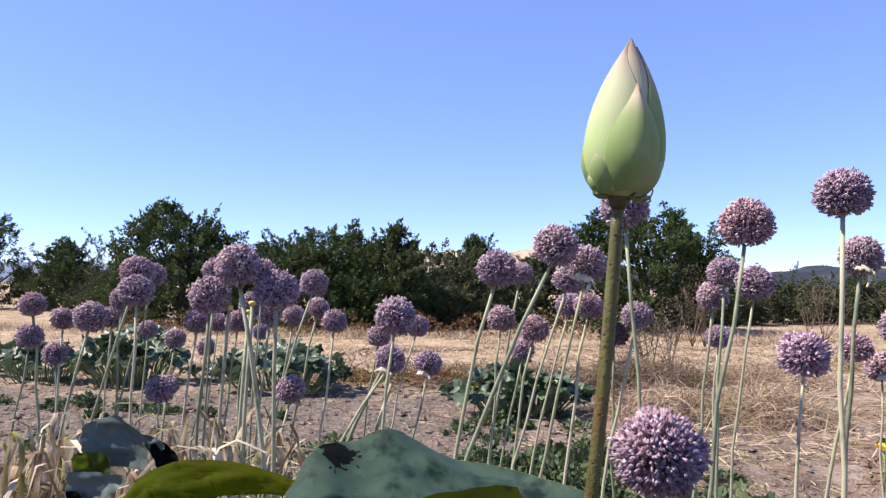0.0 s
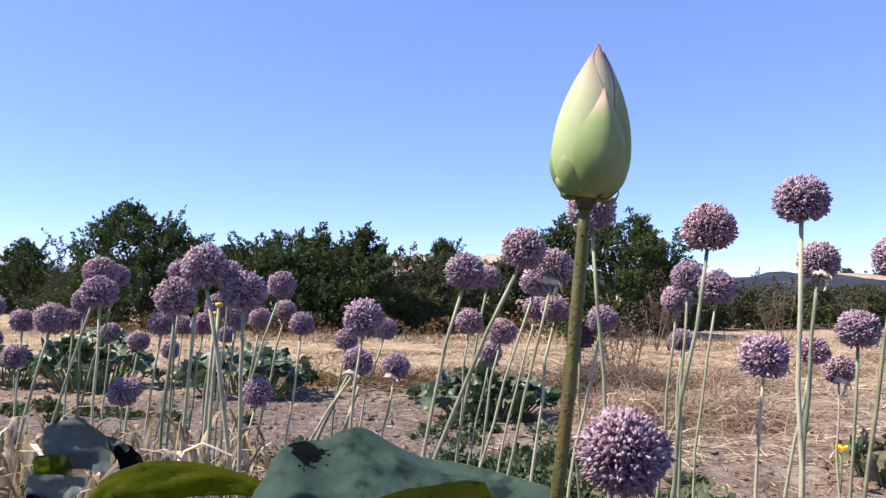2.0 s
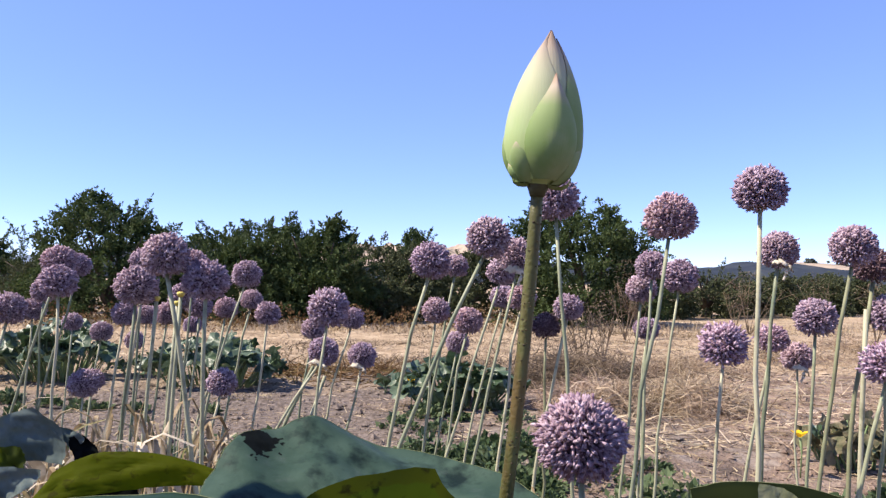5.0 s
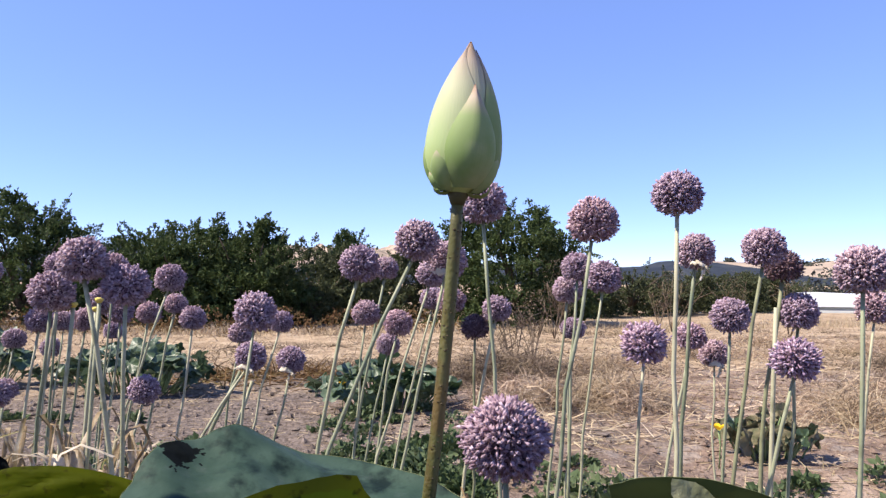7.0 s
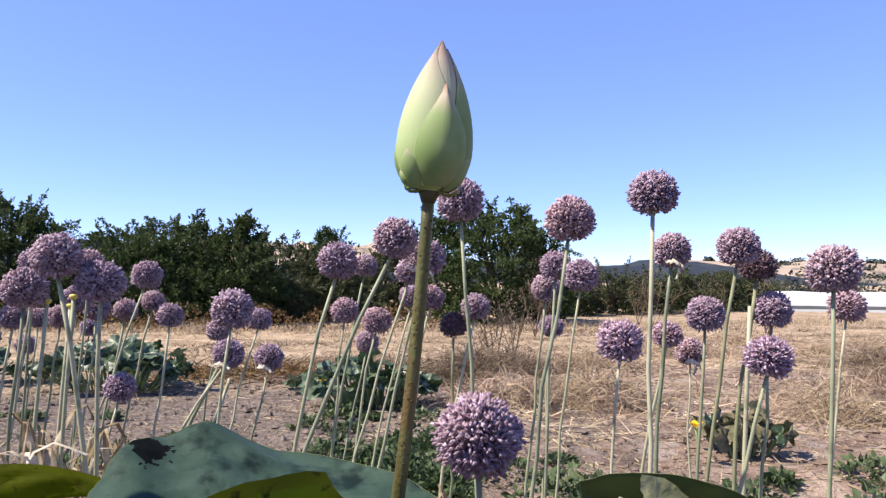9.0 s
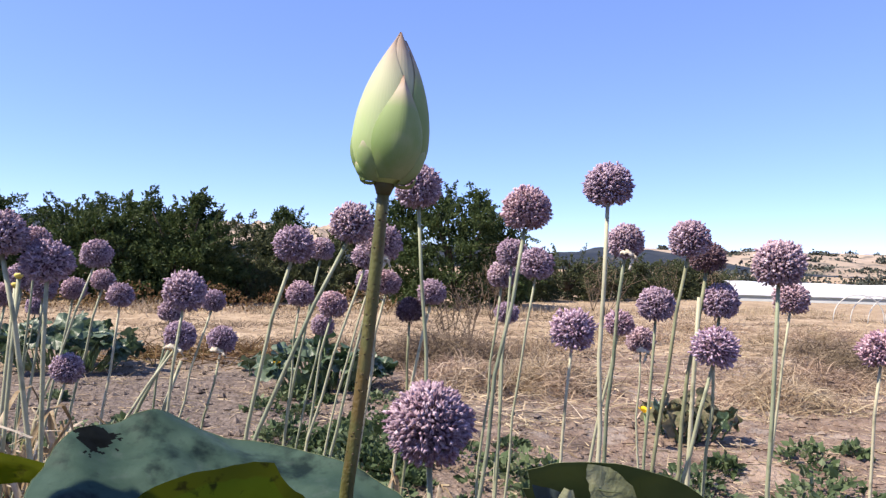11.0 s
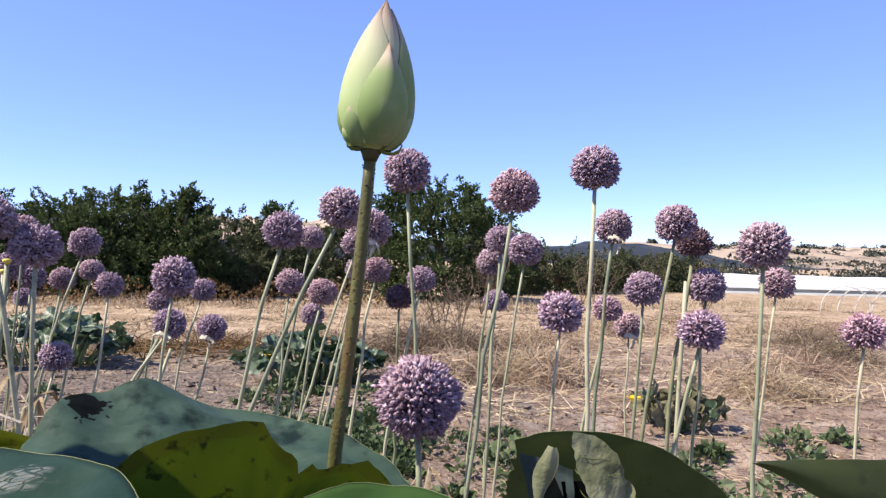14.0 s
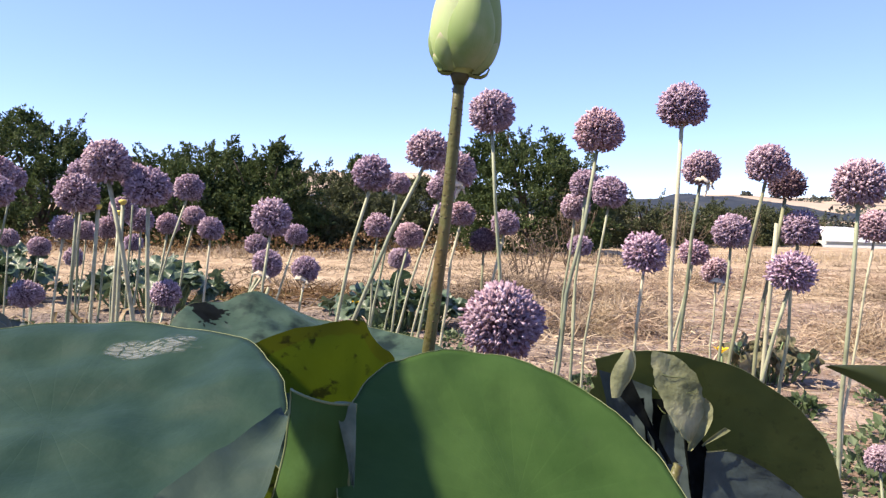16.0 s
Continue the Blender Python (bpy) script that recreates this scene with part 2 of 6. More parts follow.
_m = Mat("pale_leaf_edge", 0.6, 0.3)
LEAF_PALE = _m.done(_m.ramp(_m.noise(90, 4), (0.35, (0.07, 0.10, 0.07)), (0.65, (0.16, 0.20, 0.15))), 0.15)
_m = Mat("withered_leaf", 0.75)
_c = _m.ramp(_m.noise(28, 6), (0.3, (0.10, 0.112, 0.050)), (0.5, (0.20, 0.212, 0.108)), (0.72, (0.38, 0.37, 0.22)))
_m.bump(_m.noise(60, 4), 0.6, 0.006)
WITHERED = _m.done(_c, 0.3)


def leaf_material(name, *stops, translucent=0.25, rough=0.65):
    m = Mat(name, rough, 0.18)
    n = len(stops) - 1
    fac = m.math("ADD", m.math("MULTIPLY", m.island(), 0.5), m.math("MULTIPLY", m.math("SUBTRACT", m.noise(2.4, 3), 0.28), 1.15))
    c = m.ramp(fac, *[(i / n, s) for i, s in enumerate(stops)])
    c = m.mix(m.ramp(m.noise(1.3, 3), (0.35, (0, 0, 0)), (0.65, (0.6, 0.6, 0.6))), c, m.mix(1.0, c, (0.75, 0.8, 0.6), "MULTIPLY"))
    return m.done(c, translucent)


TREE_LEAF = leaf_material("tree_leaf", (0.020, 0.036, 0.014), (0.044, 0.068, 0.022), (0.075, 0.105, 0.038), (0.115, 0.145, 0.066))
TREE_LEAF_GREY = leaf_material("grey_green_leaf", (0.036, 0.046, 0.022), (0.068, 0.08, 0.038), (0.115, 0.122, 0.064))
WEED_LEAF = leaf_material("weed_leaf", (0.030, 0.052, 0.022), (0.060, 0.092, 0.040), (0.12, 0.158, 0.082), (0.28, 0.30, 0.19))
DRY = leaf_material("dry_grass", (0.215, 0.152, 0.10), (0.37, 0.275, 0.19), (0.49, 0.385, 0.275), (0.60, 0.50, 0.37), translucent=0.2, rough=0.7)
BROKEN = leaf_material("broken_straw", (0.21, 0.145, 0.10), (0.39, 0.29, 0.205), (0.55, 0.435, 0.32), (0.70, 0.59, 0.46), translucent=0.1, rough=0.8)
BROWN = leaf_material("brown_weed", (0.125, 0.080, 0.058), (0.28, 0.192, 0.140), (0.45, 0.34, 0.25), (0.62, 0.505, 0.39), translucent=0.1, rough=0.8)
TWIG = leaf_material("grey_brown_twig", (0.06, 0.045, 0.036), (0.13, 0.095, 0.07), (0.24, 0.175, 0.125), (0.42, 0.33, 0.24), translucent=0.05, rough=0.85)
RUST = leaf_material("rust_leaf", (0.08, 0.045, 0.022), (0.16, 0.09, 0.045), (0.17, 0.14, 0.06), translucent=0.2, rough=0.8)

_m = Mat("squash_leaf", 0.42, 0.5)
_c = _m.ramp(_m.single(), (0.0, (0.024, 0.048, 0.018)), (0.5, (0.050, 0.085, 0.040)), (1.0, (0.115, 0.155, 0.095)))
_c = _m.mix(_m.ramp(_m.noise(20, 4), (0.5, (0, 0, 0)), (0.7, (0.6, 0.6, 0.6))), _c, (0.13, 0.18, 0.10))
_m.bump(_m.noise(35, 3), 0.4, 0.01)
SQUASH = _m.done(_c, 0.2)
_m = Mat("wilted_squash_leaf", 0.75, 0.2)
_m.bump(_m.noise(45, 4), 0.6, 0.012)
SQUASH_WILTED = _m.done(_m.mix(_m.ramp(_m.noise(14, 4), (0.4, (0, 0, 0)), (0.62, (0.8, 0.8, 0.8))), _m.ramp(_m.single(), (0, (0.045, 0.055, 0.028)), (0.6, (0.10, 0.105, 0.055)), (1, (0.24, 0.21, 0.13))), (0.20, 0.165, 0.10)), 0.2)
_m = Mat("squash_stalk", 0.6)
SQUASH_STALK = _m.done(_m.ramp(_m.noise(12), (0.3, (0.12, 0.18, 0.07)), (0.7, (0.22, 0.28, 0.13))))
_m = Mat("yellow_petal", 0.5)
YELLOW = _m.done(_m.ramp(_m.noise(40), (0.3, (0.80, 0.42, 0.01)), (0.7, (0.86, 0.60, 0.03))), 0.3)

_m = Mat("pale_yellow_bloom", 0.7)
BUTTON = _m.done(_m.ramp(_m.noise(300), (0.3, (0.48, 0.36, 0.06)), (0.7, (0.68, 0.58, 0.16))))

_m = Mat("bark", 0.9)
_m.bump(_m.noise(25, 5), 0.8, 0.02)
BARK = _m.done(_m.ramp(_m.noise(8, 5), (0.3, (0.04, 0.03, 0.022)), (0.7, (0.12, 0.095, 0.07))))

# the field: bare crumbly earth near the beds, cut straw further out
_m = Mat("field_earth", 0.95, 0.1)
_p = _m.place("Object")
_xyz = _m.node("ShaderNodeSeparateXYZ", Vector=_p)
_earth = _m.ramp(_m.noise(2.2, 8, _p, 0.65), (0.32, (0.085, 0.057, 0.044)), (0.48, (0.196, 0.139, 0.107)), (0.66, (0.345, 0.262, 0.205)))
_earth = _m.mix(_m.ramp(_m.noise(40, 4, _p), (0.56, (0, 0, 0)), (0.68, (0.7, 0.7, 0.7))), _earth, (0.30, 0.24, 0.185))
_earth = _m.mix(_m.ramp(_m.noise(70, 3, _p), (0.62, (0, 0, 0)), (0.70, (0.7, 0.7, 0.7))), _earth, (0.08, 0.056, 0.04))
_crust = _m.ramp(_m.noise(3.1, 5, _p, 0.5), (0.58, (0, 0, 0)), (0.63, (0.5, 0.5, 0.5)))
_earth = _m.mix(_crust, _earth, (0.33, 0.285, 0.245))
_damp = _m.math("ADD", _m.math("MULTIPLY", _m.noise(0.7, 6, _p, 0.6), 3.2), _m.math("MULTIPLY", _xyz.outputs["X"], -0.36))
_earth = _m.mix(_m.ramp(_m.math("DIVIDE", _m.math("ADD", _damp, 0.3), 4.0), (0.28, (0, 0, 0)), (0.46, (0.88, 0.88, 0.88))), _earth, _m.ramp(_m.noise(30, 5, _p), (0.35, (0.075, 0.060, 0.050)), (0.65, (0.22, 0.18, 0.155))))
_straw = _m.ramp(_m.noise(1.6, 8, _p, 0.7), (0.32, (0.180, 0.128, 0.085)), (0.5, (0.36, 0.268, 0.178)), (0.68, (0.52, 0.41, 0.29)))
_straw = _m.mix(_m.ramp(_m.noise(24, 5, _p), (0.52, (0, 0, 0)), (0.7, (0.6, 0.6, 0.6))), _straw, (0.216, 0.152, 0.088))
_edge = _m.math("ADD", _xyz.outputs["Y"], _m.math("MULTIPLY", _m.noise(0.55, 5, _p), 7.0))
_edge = _m.math("SUBTRACT", _edge, _m.math("MULTIPLY", _xyz.outputs["X"], 0.12))
_far = _m.ramp(_m.math("DIVIDE", _edge, 20.0), (0.52, (0, 0, 0)), (0.60, (1, 1, 1)))
_m.bump(_m.math("ADD", _m.noise(14, 6, _p), _m.math("MULTIPLY", _m.noise(60, 4, _p), 0.4)), 0.9, 0.05)
EARTH = _m.done(_m.mix(_far, _earth, _straw))

_m = Mat("dry_hill", 0.95, 0.05)
_p = _m.place("Object")
HILL_TAN = _m.done(_m.mix(_m.ramp(_m.noise(0.05, 5, _p), (0.55, (0, 0, 0)), (0.62, (0.75, 0.75, 0.75))),
    _m.ramp(_m.noise(0.02, 6, _p), (0.3, (0.277, 0.218, 0.165)), (0.7, (0.383, 0.304, 0.238))), (0.112, 0.106, 0.0924)))
# dark woods, with blue haze mixed into their colour
_m = Mat("hazed_wooded_hill", 0.95, 0.05)
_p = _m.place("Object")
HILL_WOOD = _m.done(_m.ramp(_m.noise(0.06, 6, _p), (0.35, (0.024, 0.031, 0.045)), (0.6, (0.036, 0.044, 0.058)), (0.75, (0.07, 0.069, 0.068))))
# distance haze is painted into the ridge as pale blue
_m = Mat("hazed_far_ridge", 0.95, 0.05)
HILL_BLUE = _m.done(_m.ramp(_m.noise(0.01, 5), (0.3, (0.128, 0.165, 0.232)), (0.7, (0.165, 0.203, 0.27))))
OAK = leaf_material("oak_scrub", (0.035, 0.042, 0.036), (0.068, 0.072, 0.060), translucent=0.0)
_m = Mat("white_film", 0.45, 0.4)
_c = _m.ramp(_m.noise(0.8, 4), (0.3, (0.666, 0.675, 0.684)), (0.7, (0.774, 0.774, 0.765)))
FILM = _m.done(_c, 0.2)
_m = Mat("grey_film", 0.6, 0.3)
FILM_GREY = _m.done(_m.ramp(_m.noise(0.9, 5), (0.3, (0.27, 0.277, 0.27)), (0.7, (0.375, 0.375, 0.352))))
_m = Mat("hoop_pipe", 0.5, 0.4)
HOOP = _m.done(_m.ramp(_m.noise(9), (0.3, (0.465, 0.45, 0.405)), (0.7, (0.585, 0.57, 0.525))))

# ---- mesh helpers ----


def part(name, bm, material, parent, label="", smooth=True):
    """One mesh object from a bmesh (or from ready mesh data), under a thing or under a part."""
    if isinstance(bm, bmesh.types.BMesh):
        me = bpy.data.meshes.new(name)
        bm.to_mesh(me)
        bm.free()
    else:
        me = bm
    if material and not me.materials:
        me.materials.append(material)
    if smooth:
        me.shade_smooth()
    ob = new(name, me)
    if parent:
        ob.parent = parent
    if label:
        tagged(ob, label)
    return ob


def raw(name, verts, faces, material, smooth=False):
    """Mesh data from arrays of corners and faces."""
    me = bpy.data.meshes.new(name)
    me.from_pydata(np.asarray(verts).tolist(), [], np.asarray(faces).tolist() if not isinstance(faces, list) else faces)
    me.materials.append(material)
    if smooth:
        me.shade_smooth()
    return me


def root(name, x, y, z, label, category, group=""):
    ob = new(name)
    ob.empty_display_size = 0.05
    ob.location = (x, y, z)
    return tagged(ob, label, category, group)


def tube(bm, points, radii, sides=8, cap=True):
    """A tapered tube along points."""
    rings, side = [], None
    for i, p in enumerate(points):
        a, b = points[max(0, i - 1)], points[min(len(points) - 1, i + 1)]
        d = (b - a).normalized()
        ref = side if side is not None else Vector((1, 0, 0.013))
        side = (ref - d * ref.dot(d)).normalized()
        up = d.cross(side)
        rings.append([bm.verts.new(p + radii[i] * (math.cos(k * math.tau / sides) * side + math.sin(k * math.tau / sides) * up)) for k in range(sides)])
    for r, s in zip(rings, rings[1:]):
        for k in range(sides):
            bm.faces.new((r[k], r[(k + 1) % sides], s[(k + 1) % sides], s[k]))
    if cap:
        bm.faces.new(rings[0][::-1])
        bm.faces.new(rings[-1])


def bend(a, b, c, n):
    """n + 1 points of a curve from a to c that is drawn towards b."""
    return [a * (1 - t) ** 2 + b * 2 * t * (1 - t) + c * t * t for t in (i / n for i in range(n + 1))]


def ribbons(starts, ways, lengths, widths, droop, rng, steps=3):
    """Many curved blades: from each start along its way, sinking by droop, as strips that taper to a point."""
    n = len(starts)
    side = np.cross(ways, rng.normal(size=(n, 3)))
    side /= np.linalg.norm(side, axis=1, keepdims=True) + 1e-9
    rows = []
    for i in range(steps + 1):
        t = i / steps
        p = starts + ways * (lengths * t)[:, None]
        p[:, 2] -= droop * lengths * t * t
        w = (widths * (1 - t) ** 0.7 * 0.5)[:, None] * side
        rows += [p - w, p + w]
    verts = np.stack(rows, 1).reshape(-1, 3)
    k = 2 * (steps + 1)
    one = np.array([[2 * i, 2 * i + 1, 2 * i + 3, 2 * i + 2] for i in range(steps)])
    faces = (np.arange(n)[:, None, None] * k + one[None]).reshape(-1, 4)
    return verts, faces


def leaflets(places, ways, size, rng, wide=0.5, faces_out=None):
    """Many small pointed leaves, folded a little along the middle."""
    n = len(places)
    ways = ways / (np.linalg.norm(ways, axis=1, keepdims=True) + 1e-9)
    side = np.cross(ways, rng.normal(size=(n, 3)) if faces_out is None else faces_out + rng.normal(size=(n, 3)) * 0.8)
    side /= np.linalg.norm(side, axis=1, keepdims=True) + 1e-9
    up = np.cross(side, ways)
    s = (size * rng.uniform(0.6, 1.3, n))[:, None]
    a, b = places, places + ways * s
    mid = places + ways * s * 0.45
    l, r = mid - side * s * wide * 0.5 + up * s * 0.1, mid + side * s * wide * 0.5 + up * s * 0.1
    verts = np.stack([a, r, b, l], 1).reshape(-1, 3)
    base = np.arange(n)[:, None] * 4
    faces = np.concatenate([base + [[0, 1, 2]], base + [[0, 2, 3]]], 1).reshape(-1, 3)
    return verts, faces


def merged(pieces):
    verts, faces, k = [], [], 0
    for v, f in pieces:
        verts.append(v)
        faces += (np.asarray(f) + k).tolist()
        k += len(v)
    return np.concatenate(verts), faces


def height(x, y):
    """The lie of the field: clods and furrows near the beds, flat further off."""
    d = math.hypot(x, y)
    fade = max(0.0, 1 - d / 40)
    z = 0.05 * noise.noise(Vector((x * 0.7, y * 0.7, 0.3))) + 0.042 * noise.noise(Vector((x * 2.3, y * 2.3, 4.1)))
    z += 0.030 * noise.noise(Vector((x * 7.0, y * 7.0, 9.0)))
    return z * fade


# ---- ground and distance ----


def build_ground():
    def axis(inner, step, outer, grow, low=None):
        pos = list(np.arange(0, inner, step))
        s = step
        while pos[-1] < outer:
            s *= grow
            pos.append(pos[-1] + s)
        return pos

    xr = axis(7, 0.07, 3500, 1.16)
    xs = [-v for v in xr[:0:-1]] + xr
    ys = [-v for v in axis(0.5, 0.2, 3000, 1.5)[:0:-1]] + axis(11, 0.07, 3500, 1.15)
    verts = [(x, y, height(x, y)) for y in ys for x in xs]
    n = len(xs)
    faces = [(j * n + i, j * n + i + 1, (j + 1) * n + i + 1, (j + 1) * n + i) for j in range(len(ys) - 1) for i in range(n - 1)]
    ob = new("ground", raw("ground", verts, faces, EARTH, True))
    tagged(ob, "brown crumbly farm earth passing into cut dry straw", "ground", kind="structure")


def rise(u, v, top, seed, rough=0.35, steep=5):
    """Height of a ridge at u along it and v up its slope, with spurs and gullies."""
    ends = max(0, min(1, steep * u, steep * (1 - u))) ** 0.8
    crest = 0.78 + 0.25 * noise.noise(Vector((u * 6, seed, 0))) + rough * 0.25 * noise.noise(Vector((u * 19, seed, 2)))
    fall = math.sin(v * math.pi * 0.5) ** 0.8
    spurs = 0.16 * noise.noise(Vector((u * 26, v * 2.2, seed))) + 0.06 * noise.noise(Vector((u * 60, v * 7, seed)))
    return top * ends * crest * fall + (top * spurs * (1 - 0.4 * v) if v > 0 else 0)


def hill(name, label, x0, x1, y, depth, top, material, seed, rough=0.35, n=150, steep=5):
    """A long ridge that rises from the plain between x0 and x1."""
    verts, faces, m = [], [], 20
    for j in range(m + 1):
        v = j / m
        for i in range(n + 1):
            u = i / n
            x = x0 + (x1 - x0) * u
            z = rise(u, v, top, seed, rough, steep)
            verts.append((x, y + depth * v, max(z, -0.5) - (1.0 if j == 0 else 0)))
    for j in range(m):
        for i in range(n):
            a = j * (n + 1) + i
            faces.append((a, a + 1, a + n + 2, a + n + 1))
    ob = new(name, raw(name, verts, faces, material, True))
    return tagged(ob, label, "hill", kind="structure")


build_ground()
hill("hill", "bare straw-coloured hill dotted with dark oaks", 200, 900, 420, 200, 27, HILL_TAN, 3.1)
hill("hill", "dark wooded hill with blue haze put into its colour", -60, 390, 390, 130, 18, HILL_WOOD, 7.85, 0.7)
hill("hill", "dry low hill seen between the trees", -120, 160, 600, 200, 48, HILL_TAN, 5.2)
hill("hill", "wooded hill with haze put into its colour", -330, -50, 560, 200, 43, HILL_WOOD, 2.3, 0.6, 150, 2.6)
hill("hill", "far ridge along the horizon, haze painted in as pale blue", -2600, 2600, 2300, 400, 95, HILL_BLUE, 9.4)


def build_scrub():
    """Oaks on the bare hill, too far and too many to count."""
    rng = np.random.default_rng(11)
    pieces = []
    for _ in range(105):
        x, v = rng.uniform(260, 800), rng.choice([0.03, 0.05, 0.3, 0.55, 0.8]) + abs(rng.normal()) * 0.06
        v = min(max(v, 0.02), 0.9)
        u = (x - 200) / 700
        y = 420 + 200 * v
        z = rise(u, v, 27, 3.1)
        n = 70
        spread = rng.uniform(2.0, 6.0) if v > 0.12 else rng.uniform(5, 14)
        p = rng.normal(size=(n, 3)) * [spread, 3.0, 1.0] + [x, y, z + 0.8]
        pieces.append(leaflets(p, rng.normal(size=(n, 3)), np.full(n, 2.6), rng, 0.9))
    for _ in range(130):
        x = rng.uniform(34, 78)
        if noise.noise(Vector((x * 0.09, 4.2, 0))) < -0.12:
            continue
        n = 60
        p = np.abs(rng.normal(size=(n, 3))) * [1, 1, 0.45] * rng.choice([-1, 1], (n, 3)) * [0.9, 0.9, 1] + [x, 56 + rng.uniform(-3, 3), 0.3]
        p[:, 2] = np.abs(p[:, 2])
        pieces.append(leaflets(p, rng.normal(size=(n, 3)), np.full(n, 0.32), rng, 0.8))
    v, f = merged(pieces)
    ob = new("oak_scrub", raw("oak_scrub", v, f, OAK))
    tagged(ob, "dark oak scrub at the foot of the dry hill and over it", "trees", kind="stuff")


build_scrub()


def build_low_tunnel(x, y, length, width, tall, turn):
    """A long white plastic tunnel over a bed."""
    thing = root("low_tunnel", x, y, 0, "long white plastic crop tunnel at the field's edge", "crop tunnel")
    thing.rotation_euler.z = radians(turn)
    for name, mat, lo, hi, lab in (("film", FILM, 0.30, 1.0, ""), ("skirt", FILM_GREY, 0.0, 0.31, "grey lower film")):
        bm = bmesh.new()
        cols = []
        n, m = 60, 10
        for i in range(n + 1):
            px = length * i / n
            row = []
            for j in range(m + 1):
                a = math.pi * (j / m)
                zz = math.sin(a)
                zz = lo + (hi - lo) * zz if name == "film" else hi * zz
                wav = 1 + 0.03 * math.sin(i * 1.7) + 0.02 * noise.noise(Vector((i * 0.6, j * 0.5, 1)))
                row.append(bm.verts.new((px, -math.cos(a) * width * (0.5 if name == "film" else 0.53), zz * tall * wav)))
            cols.append(row)
        for p, q in zip(cols, cols[1:]):
            for j in range(m):
                bm.faces.new((p[j], q[j], q[j + 1], p[j + 1]))
        part(name, bm, mat, thing, lab)


build_low_tunnel(17.3, 24.2, 45, 2.0, 0.70, -15)


def build_hoops():
    """Bare tunnel hoops left standing in the grass."""
    thing = None
    for i in range(11):
        x, y = 12.75 + 0.40 * i, 13.1 - 0.06 * i
        bm = bmesh.new()
        lean = 0.02 * math.sin(i * 2.3)
        pts = [Vector((-0.52 * math.cos(a), 0.16 * math.cos(a) + lean * math.sin(a), 0.62 * math.sin(a) ** 0.8)) for a in (math.pi * k / 16 for k in range(17))]
        tube(bm, pts, [0.011] * 17, 6)
        ob = part("tunnel_hoop", bm, HOOP, None)
        ob.location = (x, y, height(x, y) - 0.02)
        tagged(ob, "bare pale plastic tunnel hoop standing in dry grass", "hoop", "hoops of an uncovered tunnel")


build_hoops()

# ---- trees ----


